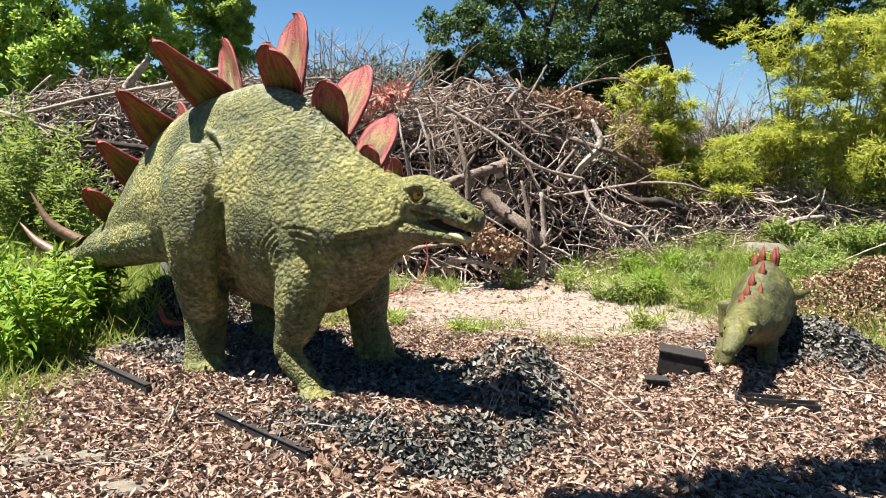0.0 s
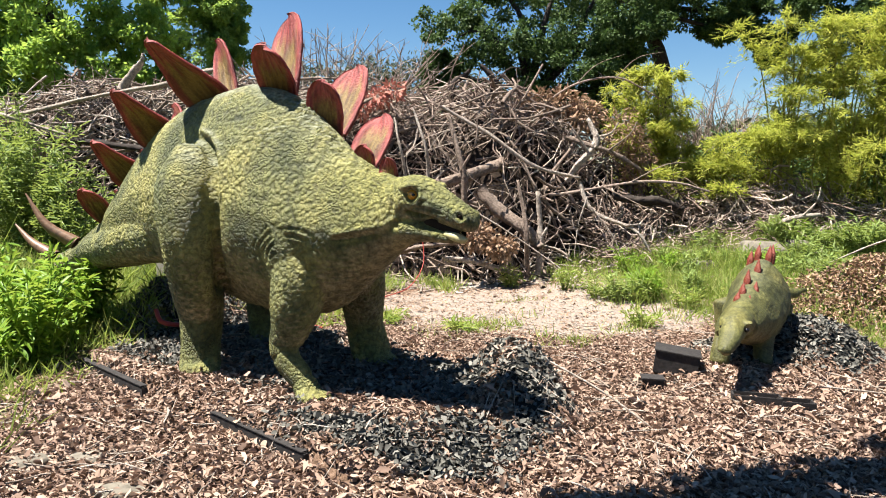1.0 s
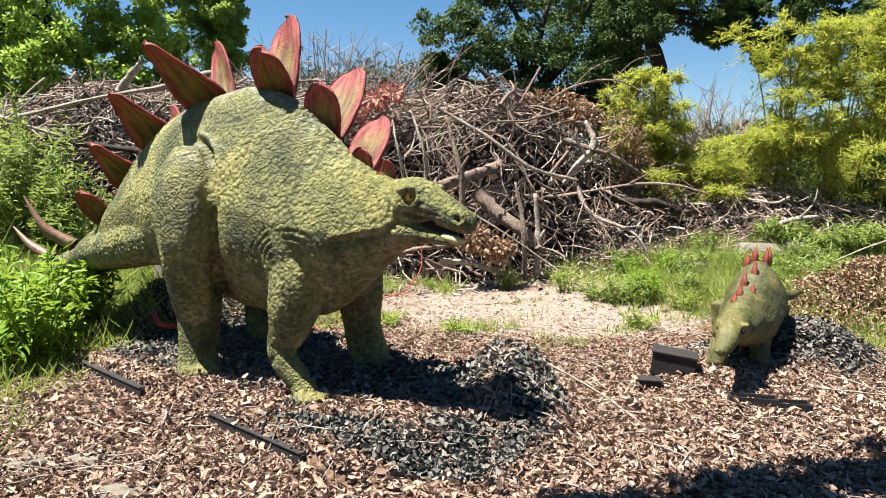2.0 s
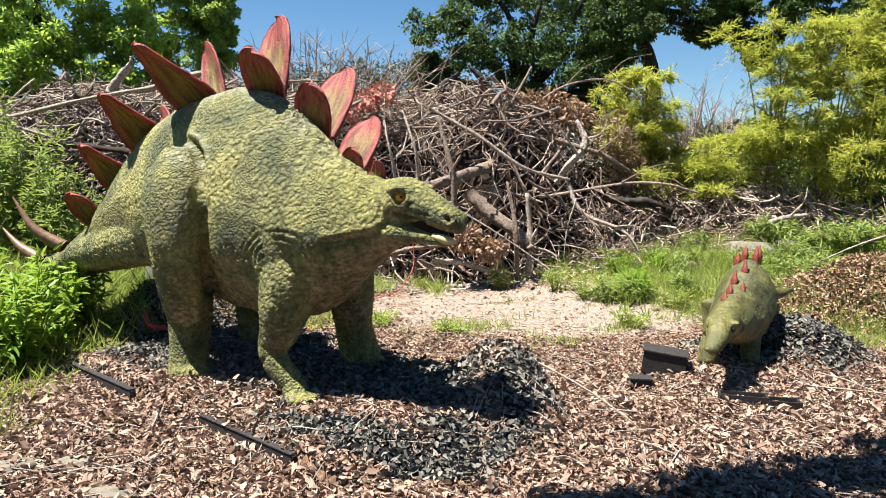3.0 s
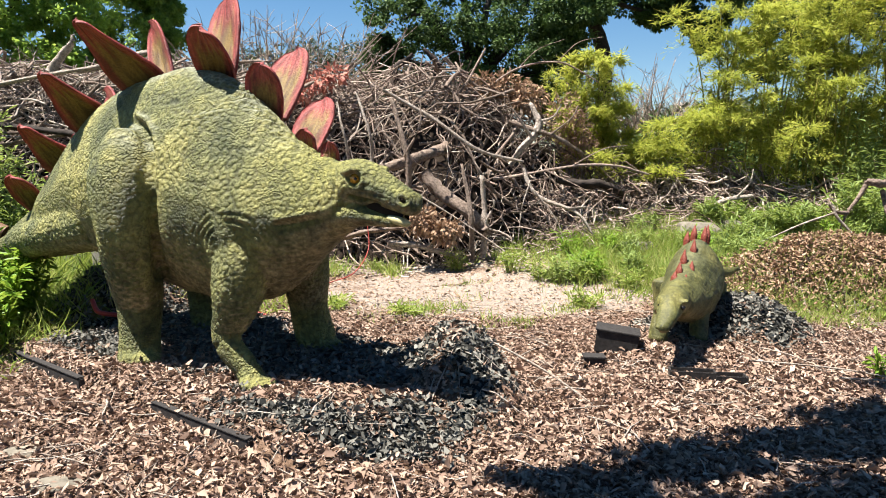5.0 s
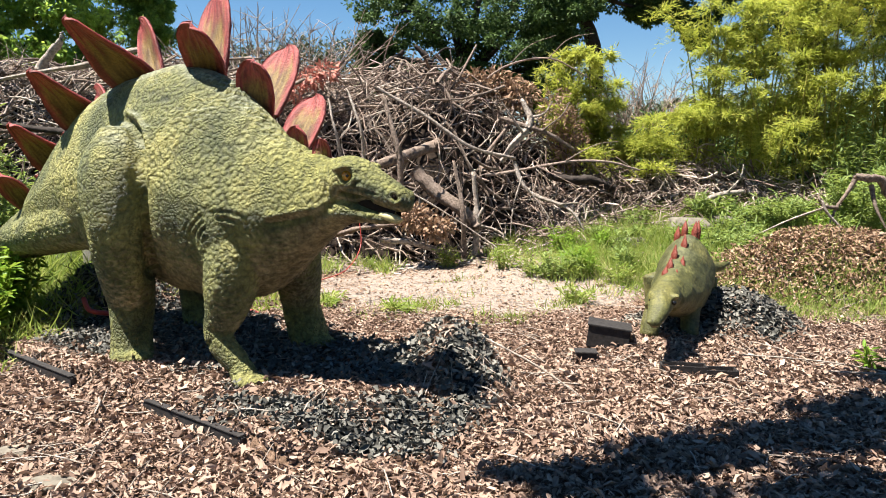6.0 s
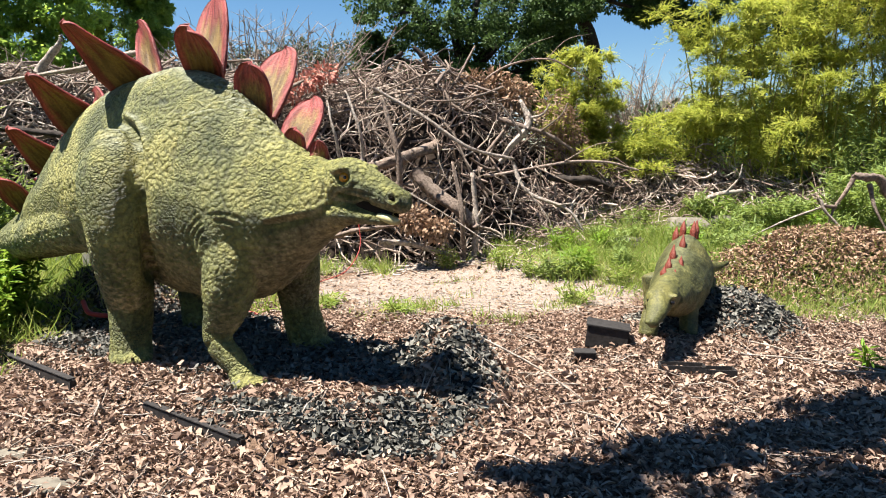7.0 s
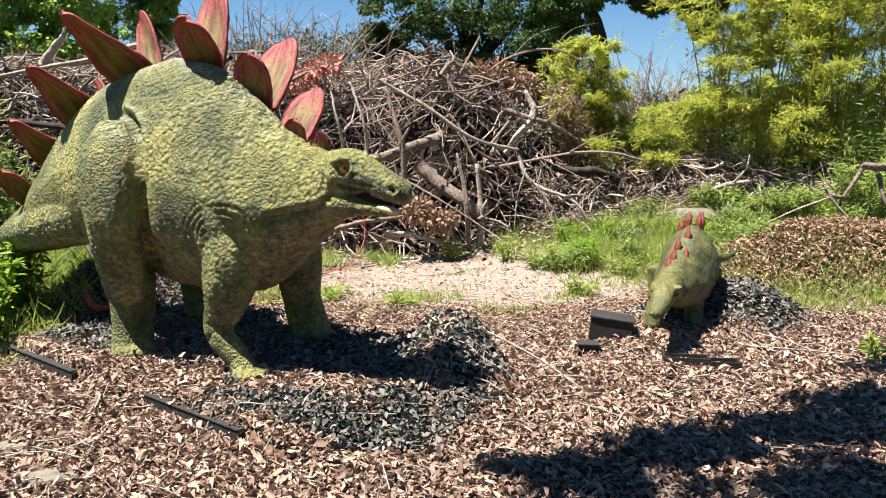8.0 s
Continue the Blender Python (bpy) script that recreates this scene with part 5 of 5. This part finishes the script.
bare_bush(-2.2, 13.6, 2.4, 1.9, 34, 81, "leafless grey bush against the sky behind the heap")
bare_bush(-1.2, 13.6, 2.5, 1.7, 34, 82, "leafless twiggy bush against the sky above the heap")
bare_bush(-3.6, 13.4, 2.6, 0.9, 7, 83, "small leafless bush behind the heap")
bare_bush(5.3, 15.5, 1.5, 2.4, 40, 84, "leafless grey bush beyond the bamboo")
bare_bush(-5.9, 12.2, 2.5, 0.9, 7, 85, "dry twiggy bush on the heap")
bare_bush(6.0, 15.5, 1.5, 2.1, 36, 86, "leafless grey bush beyond the oak's trunk")
# ---- leaf litter, netting, grass ----
def slope_normals(x, y, e=0.05):
    zx = (ground_z(x + e, y) - ground_z(x - e, y)) / (2 * e)
    zy = (ground_z(x, y + e) - ground_z(x, y - e)) / (2 * e)
    return unit(np.stack([-zx, -zy, np.ones(len(x))], -1))


def litter(name, count, x_range, y_range, keep, length, width, mat, label, seed, tilt=0.35, lift=0.02, curl=0.3, category="leaf litter"):
    r = np.random.default_rng(seed)
    x, y = r.uniform(*x_range, count), r.uniform(*y_range, count)
    ok = keep(x, y) > r.uniform(0, 1, count)
    x, y = x[ok], y[ok]
    n = len(x)
    nrm = unit(slope_normals(x, y) + random_ways(r, n) * tilt)
    way = random_ways(r, n, 0.3)
    way = unit(way - nrm * np.sum(way * nrm, -1, keepdims=True))
    pos = np.stack([x, y, ground_z(x, y) + r.uniform(0.002, lift, n)], -1)
    ln = r.uniform(*length, n)
    v, q = leaf_arrays(pos, way, nrm, ln, r.uniform(*width, n), r.uniform(-0.1, curl, n))
    v = v + np.repeat(ln, 6)[:, None] * r.normal(size=v.shape) * 0.09 * np.array([1, 1, 0.7])
    return tagged(fast_mesh(name, v, q, mat), label, category, kind="stuff")


NETS = [(-0.35, 4.0, 0.7, 0.22, -0.4), (0.1, 4.05, 0.55, 0.28, 0.35), (0.55, 4.45, 0.5, 0.18, 0.9), (0.52, 5.05, 0.26, 0.75, 0.12), (-0.9, 5.55, 1.3, 0.5, -0.6), (0.0, 5.2, 0.55, 0.4, -0.5), (-2.15, 5.75, 0.5, 0.32, -0.7),
        (-2.5, 7.1, 0.55, 0.6, 0.0), (-1.6, 6.7, 0.8, 0.4, -0.6), (3.25, 6.45, 0.55, 0.6, 0.0), (3.2, 5.95, 0.3, 0.25, 0.0), (-0.82, 4.62, 0.16, 0.08, 0.5), (-1.25, 4.95, 0.18, 0.08, 0.0), (2.75, 6.3, 0.5, 0.5, 0)]


def net_zone(x, y):
    k = np.zeros(len(x))
    for cx, cy, rx, ry, turn in NETS:
        c, s = math.cos(turn), math.sin(turn)
        u, v = ((x - cx) * c + (y - cy) * s) / rx, (-(x - cx) * s + (y - cy) * c) / ry
        k = np.maximum(k, np.clip((1.25 - np.hypot(u, v)) * 2.2, 0, 1))
    return np.clip(k * (0.9 + 0.45 * lumps(x, y, 2.4)), 0, 1)


def mulch_zone(x, y):
    return (1 - np.clip(turf_zone(x, y) * 1.1, 0, 1)) * (1 - sm(0.25, 0.6, sand_zone(x, y))) * sm(8.4, 6.6, y) * (1 - 0.93 * net_zone(x, y))


litter("leaf_litter", 115000, (-3.6, 6.0), (2.2, 8.2), mulch_zone, (0.025, 0.062), (0.009, 0.024), LITTER, "brown oak leaves and wood chips covering the ground", 101, 0.7, 0.035, 0.6)
litter("leaf_litter", 12000, (-3.4, 4.5), (2.4, 5.6), mulch_zone, (0.04, 0.085), (0.014, 0.036), LITTER, "curled dead oak leaves lying over the mulch", 102, 0.8, 0.045, 0.5)
litter("leaf_litter", 6000, (-1.5, 4.5), (6.5, 10.5), lambda x, y: 0.35 + 0.4 * (1 - sand_zone(x, y)), (0.03, 0.08), (0.012, 0.03), LITTER, "scattered dead leaves on the pale sand", 103, 0.3)
litter("leaf_litter", 21000, (3.6, 7.2), (7.0, 9.0), lambda x, y: np.exp(-(((x - 5.2) / 1.5) ** 2 + ((y - 7.9) / 0.65) ** 2) ** 2), (0.03, 0.075), (0.01, 0.026), DRY_LEAF, "heaped dry brown leaves on the bank", 104, 1.3, 0.16, 0.7)
litter("leaf_litter", 14000, (-3.0, 6.0), (-1.5, 2.3), mulch_zone, (0.04, 0.09), (0.015, 0.04), LITTER, "dead oak leaves along the path", 109, 0.5, 0.03)
litter("leaf_shreds", 40000, (-3.4, 5.0), (2.4, 7.4), mulch_zone, (0.02, 0.06), (0.003, 0.01), LITTER, "fine shreds of bark and leaf among the mulch", 108, 0.7, 0.04, 0.3)
litter("gravel", 9000, (-1.2, 4.2), (6.4, 10.6), lambda x, y: np.clip(sand_zone(x, y) * 1.6, 0, 1), (0.012, 0.04), (0.008, 0.026), DRY_LEAF, "small chips, pebbles and leaf scraps on the sand", 107, 0.4, 0.012, 0.3, "gravel")
litter("net_cloth", 75000, (-3.4, 4.2), (3.3, 8.0), net_zone, (0.03, 0.06), (0.016, 0.034), NET, "charcoal camouflage netting with curled cloth flaps", 105, 1.1, 0.055, 0.6, "camouflage net")


def net_backing():
    """The black mesh that carries the flaps, crumpled over the ground where the net lies."""
    xs, ys = np.arange(-3.4, 4.2, 0.04), np.arange(3.3, 8.0, 0.04)
    x, y = np.meshgrid(xs, ys)
    z = ground_z(x, y) + 0.012 + 0.014 * (lumps(x * 4, y * 4, 1.0) + lumps(x * 9 + 2, y * 9, 1.0) * 0.6)
    keep = net_zone(x.ravel(), y.ravel()).reshape(x.shape) > 0.55
    i, j = np.nonzero(keep[:-1, :-1] & keep[1:, :-1] & keep[:-1, 1:] & keep[1:, 1:])
    a, n = i * len(xs) + j, len(xs)
    tagged(fast_mesh("net_backing", np.stack([x, y, z], -1).reshape(-1, 3), np.stack([a, a + 1, a + n + 1, a + n], -1), NET_BASE, smooth=True), "black mesh of the camouflage net over the ground", "camouflage net", kind="stuff")


net_backing()


def straws(count, seed):
    r = np.random.default_rng(seed)
    x, y = r.uniform(-3, 5, count), r.uniform(2.6, 8, count)
    a = r.uniform(0, 6.28, count)
    ln = r.uniform(0.1, 0.5, count)
    s = np.linspace(-0.5, 0.5, 4)
    px, py = x[:, None] + np.cos(a)[:, None] * s * ln[:, None], y[:, None] + np.sin(a)[:, None] * s * ln[:, None]
    pz = ground_z(px, py) + 0.03 + r.uniform(-0.01, 0.03, (count, 4))
    v, q = tube_arrays(np.stack([px, py, pz], -1), np.repeat(r.uniform(0.002, 0.005, count)[:, None], 4, 1), 4)
    tagged(fast_mesh("straw", v, q, PALE_WOOD), "dry straws and twigs strewn over the mulch", "straw", kind="stuff")


straws(700, 106)


def grass(name, count, x_range, y_range, keep, height, mat, label, seed, width=0.008, tuft=0.0):
    r = np.random.default_rng(seed)
    x, y = r.uniform(*x_range, count), r.uniform(*y_range, count)
    ok = keep(x, y) > r.uniform(0, 1, count)
    x, y = x[ok], y[ok]
    if tuft:
        kk = r.integers(0, max(1, len(x) // 14), len(x))
        x, y = x[kk] + r.normal(size=len(x)) * tuft, y[kk] + r.normal(size=len(x)) * tuft
    n = len(x)
    h = r.uniform(*height, n) * (0.6 + 0.55 * (lumps(x, y, 0.9) * 0.5 + 0.5) + 0.5 * np.clip(lumps(x + 2, y, 2.3), 0, 1) ** 2)
    way = unit(np.stack([r.normal(size=n) * 0.6, r.normal(size=n) * 0.6, np.ones(n)], -1))
    nrm = np.stack([r.normal(size=n), r.normal(size=n), np.zeros(n) + 0.2], -1)
    v, q = blade_arrays(np.stack([x, y, ground_z(x, y) - 0.01], -1), way, nrm, h, np.full(n, width) * r.uniform(0.6, 1.4, n), r.uniform(-0.5, 0.5, (n, 1)))
    return tagged(fast_mesh(name, v, q, mat), label, "grass", kind="stuff")


def tall_grass_zone(x, y):
    return sm(1.4, 3.0, x + 0.35 * (y - 9.2) + 0.35 * lumps(x, y, 0.8)) * sm(7.3, 8.4, y + 0.2 * (x - 3)) * sm(11.5, 10.8, y) * (1 - 0.85 * np.exp(-(((x - 5.2) / 1.4) ** 2 + ((y - 7.9) / 0.6) ** 2) ** 2)) * (1 - 0.7 * sm(0.45, 0.8, sand_zone(x, y)))


grass("grass", 75000, (1.0, 9.5), (7.0, 11.5), tall_grass_zone, (0.08, 0.27), GRASS, "bright green grass and weeds on the bank", 111, 0.008)
grass("grass", 9000, (3.0, 6.5), (6.4, 8.2), lambda x, y: sm(3.3, 4.0, x + 0.3 * (y - 7)) * sm(6.4, 7.0, y + 0.15 * (x - 4)) * (1 - 0.8 * np.exp(-(((x - 5.3) / 1.3) ** 2 + ((y - 8.0) / 0.5) ** 2) ** 2)), (0.08, 0.2), GRASS, "short green grass round the netted mound", 112, 0.007)
grass("grass", 6000, (-1.4, 3.0), (6.6, 9.0), lambda x, y: np.clip(lumps(x * 0.8 + 0.6, y + 0.4, 0.9) * 1.4 - 0.2, 0, 1), (0.04, 0.13), GRASS, "sparse grass tufts between mulch and sand", 113, 0.008, 0.06)
grass("grass", 34000, (-6.5, -1.9), (3.0, 8.6), lambda x, y: turf_zone(x, y) * np.clip(0.5 + 0.7 * lumps(x, y, 0.8), 0.15, 1), (0.08, 0.28), GRASS, "grass and weeds growing along the mulch edge", 114, 0.009)
grass("grass", 18000, (-9.0, -3.6), (7.4, 10.5), lambda x, y: np.ones(len(x)), (0.2, 0.6), GRASS, "tall rank grass below the brush heap", 115, 0.01)
grass("grass", 3500, (-1.6, 1.2), (9.4, 10.4), lambda x, y: np.clip(lumps(x, y, 1.3), 0, 1), (0.1, 0.3), GRASS, "weeds at the foot of the brush heap", 116, 0.01)
grass("grass", 600, (-2.9, -0.9), (7.2, 8.2), lambda x, y: np.ones(len(x)), (0.1, 0.35), GRASS, "grass tuft behind the big statue's legs", 117, 0.012)


# ---- small things ----
def box_bm(sx, sy, sz, bevel=0.006):
    bm = bmesh.new()
    bmesh.ops.create_cube(bm, size=1, matrix=Matrix.Translation((0, 0, sz / 2)) @ Matrix.Diagonal((sx, sy, sz, 1)))
    bmesh.ops.bevel(bm, geom=bm.edges[:], offset=bevel, segments=2, affect="EDGES")
    return bm


def timber(a, b, height, thick, label):
    a, b = Vector(a), Vector(b)
    d = b - a
    root = tagged(new("edging_beam"), label, "beam", "edging beams")
    root.matrix_world = Matrix.Translation((a + b) / 2) @ Matrix.Rotation(math.atan2(d.y, d.x), 4, "Z")
    part("beam", box_bm(d.length, thick, height), BLACK_BOX, root)
    part("top_strip", box_bm(d.length * 0.98, thick * 1.25, 0.008, 0.002), BLACK_BOX, root).location = (0, 0, height)
    return root


timber((-2.8, 5.62, -0.115), (-2.03, 4.925, -0.115), 0.2, 0.04, "black edging beam of the statue's mulch-covered base")
timber((-1.42, 4.46, -0.115), (-0.72, 3.83, -0.115), 0.195, 0.04, "black edging beam half hidden under leaves")


def open_box(name, at, turn, tilt, size, label, lidded=True):
    sx, sy, sz = size
    root = tagged(new(name), label, "box", "black boxes")
    root.matrix_world = pose(*at, tilt[0], tilt[1], turn)
    t = 0.012
    part("floor", box_bm(sx - 2 * t, sy - 2 * t, t, 0.002), BLACK_BOX, root)
    for x, y, wx, wy in ((0, -sy / 2 + t / 2, sx, t), (0, sy / 2 - t / 2, sx, t), (-sx / 2 + t / 2, 0, t, sy - 2 * t - 0.004), (sx / 2 - t / 2, 0, t, sy - 2 * t - 0.004)):
        part("side", box_bm(wx, wy, sz, 0.003), BLACK_BOX, root).location = (x, y, 0)
    if lidded:
        part("lid", box_bm(sx + 0.02, sy + 0.02, 0.014, 0.003), BLACK_BOX, root, "flat black lid with a rim").location = (0, 0, sz + 0.001)
    return root


open_box("speaker_box", (1.84, 5.72, 0.05), -18, (0, 6, 0), (0.33, 0.25, 0.17), "black metal box standing in the mulch")
open_box("small_box", (1.58, 5.42, 0.0), -8, (0, 0, 0), (0.15, 0.12, 0.08), "small black box half sunk in leaves")
open_box("tray", (2.18, 5.0, 0.01), -14, (0, 0, 0), (0.32, 0.12, 0.09), "shallow black tray beside the small statue", False)
open_box("tray", (2.43, 4.93, 0.0), -10, (0, 0, 0), (0.22, 0.12, 0.085), "black tray half covered by dead leaves", False)


def hose(points, radius, label):
    p = curve_points(points, 40)
    v, q = tube_arrays([p - p[0]], [np.full(40, radius)], 8)
    ob = fast_mesh("hose", v, q, HOSE_RED, smooth=True)
    ob.location = p[0]
    return tagged(ob, label, "hose")


hose([(-2.62, 6.62, 0.28), (-2.52, 6.5, 0.2), (-2.35, 6.55, 0.16)], 0.022, "short end of red hose by the netting")
hose([(-2.2, 7.2, 0.1), (-1.9, 7.35, 0.16), (-1.6, 7.3, 0.1), (-1.2, 7.2, 0.02)], 0.016, "red hose lying on the ground behind the legs")
hose([(-0.3, 10.0, 0.7), (-0.28, 9.8, 0.35), (-0.45, 9.4, 0.1), (-0.75, 9.0, 0.03)], 0.006, "thin red hose trailing from the heap")


def rock(at, size, seed, label):
    r = np.random.default_rng(seed)
    bm = bmesh.new()
    bmesh.ops.create_icosphere(bm, subdivisions=4, radius=1)
    off = Vector(r.uniform(-50, 50, 3))
    for v in bm.verts:
        k = 1 + 0.28 * noise.noise(v.co * 1.2 + off) + 0.12 * noise.noise(v.co * 3.5 + off) + 0.04 * noise.noise(v.co * 9 + off)
        v.co = Vector((v.co.x * size[0] * k, v.co.y * size[1] * k, max(-0.4, min(0.75, v.co.z * k)) * size[2]))
    me = bpy.data.meshes.new("rock")
    bm.to_mesh(me)
    bm.free()
    me.materials.append(STONE)
    me.polygons.foreach_set("use_smooth", np.ones(len(me.polygons), dtype=bool))
    ob = new("rock", me)
    ob.location = (at[0], at[1], float(ground_z(at[0], at[1])) + 0.02 * size[2])
    return tagged(ob, label, "rock", "pale rocks")


rock((-1.92, 3.88), (0.12, 0.08, 0.05), 1, "pale flat limestone rock among dead leaves")
rock((-1.55, 3.45), (0.13, 0.08, 0.05), 2, "pale limestone rock at the mulch edge")
rock((-2.2, 3.8), (0.12, 0.09, 0.06), 3, "pale limestone rock in the grass")
rock((3.35, 9.7), (0.3, 0.22, 0.13), 4, "flat pale limestone slab in tall grass")
rock((4.3, 9.9), (0.34, 0.24, 0.22), 5, "large pale limestone rock in tall grass")
rock((4.8, 10.0), (0.22, 0.2, 0.16), 6, "pale limestone rock behind the grass")

# scrap boards by the heap
for at, turn, size, label in (((-3.95, 9.3, 0.02), (80, 8, 10), (0.3, 0.55, 0.02), "grey weathered board leaning by the netting"), ((-3.6, 9.25, 0.02), (84, -5, 3), (0.1, 0.65, 0.03), "narrow pale board leaning beside the other")):
    ob = tagged(new("board"), label, "board", "scrap boards")
    ob.matrix_world = pose(at[0], at[1], float(ground_z(at[0], at[1])) + 0.25, *turn)
    part("plank", box_bm(*size, 0.004), PLANK, ob)

# the fallen limb on the leafy bank
branch("fallen_limb", [(6.9, 8.7, 0.95), (6.3, 8.55, 1.12), (5.96, 8.5, 1.3), (5.74, 8.5, 1.39)], (0.07, 0.06, 0.05, 0.035), BARK, "grey forked fallen limb on the leafy bank", "fallen limb",
       [[(5.76, 8.5, 1.37), (5.66, 8.5, 1.18), (5.52, 8.48, 1.0), (5.4, 8.42, 0.75)], [(5.96, 8.5, 1.28), (5.98, 8.4, 1.0), (6.1, 8.3, 0.7)], [(5.53, 8.48, 1.0), (5.35, 8.44, 1.02), (5.25, 8.42, 1.1)]])
branch("dead_branch", [(4.3, 8.3, 0.62), (4.9, 8.42, 0.86), (5.4, 8.48, 1.02)], (0.008, 0.011, 0.012), PALE_WOOD, "thin pale branch leaning on the leafy bank")
branch("dead_branch", [(5.27, 8.42, 1.1), (5.38, 8.36, 0.92), (5.56, 8.25, 0.7)], (0.018, 0.016, 0.012), PALE_WOOD, "short pale stick propped on the leafy bank")
branch("dead_branch", [(5.3, 8.0, 0.68), (6.0, 8.0, 0.75), (6.8, 8.1, 0.8)], (0.02, 0.018, 0.015), BARK, "thin dead branch lying on dry leaves")

# long dry reeds and a lone weed on the mulch
for a, b, label in (((2.75, 5.25), (3.9, 4.75), "long dry reed lying on the mulch"), ((3.0, 5.6), (3.25, 5.2), "short dry reed on the mulch"), ((0.7, 4.9), (1.3, 4.45), "dry reed lying between the two statues"), ((-1.75, 4.6), (-1.68, 4.35), "dry straw standing in the mulch"), ((3.2, 4.9), (4.6, 4.4), "long dry reed near the shade's edge")):
    za, zb = float(ground_z(*a)) + 0.05, float(ground_z(*b)) + 0.04
    branch("dry_reed", [(*a, za), ((a[0] + b[0]) / 2, (a[1] + b[1]) / 2 + 0.03, (za + zb) / 2 + 0.02), (*b, zb)], (0.008, 0.007, 0.004), PALE_WOOD, label, "reed", sides=5, group="dry reeds")
shrub("weed", (3.65, 5.1), (0.1, 0.1, 0.28), 5, 45, (0.06, 0.12, 0.02, 0.035), HERB, "small green weed sprouting from the mulch", 131, "weed")
for k, (x, y, h) in enumerate([(1.9, 8.9, 0.35), (2.3, 8.6, 0.3), (1.6, 9.4, 0.4), (2.8, 8.3, 0.28), (0.9, 9.9, 0.3), (3.4, 8.2, 0.3), (2.1, 7.6, 0.22), (-0.6, 7.6, 0.15), (0.2, 7.3, 0.12)]):
    shrub("weed", (x, y), (0.22, 0.2, h), 12, 260, (0.05, 0.11, 0.008, 0.018), GRASS, "tufty green weed at the sand's edge", 140 + k, "weed", "sand-edge weeds")
wr = np.random.default_rng(171)
for k in range(34):
    x, y = wr.uniform(2.0, 6.6), wr.uniform(8.3, 10.3)
    shrub("weed", (x, y), (wr.uniform(0.15, 0.3), wr.uniform(0.15, 0.25), wr.uniform(0.22, 0.5)), 12, 260, (0.05, 0.12, 0.01, 0.024), SHRUB if k % 3 else HERB, "leafy green weed standing in the bank's grass", 180 + k, "weed", "bank weeds")
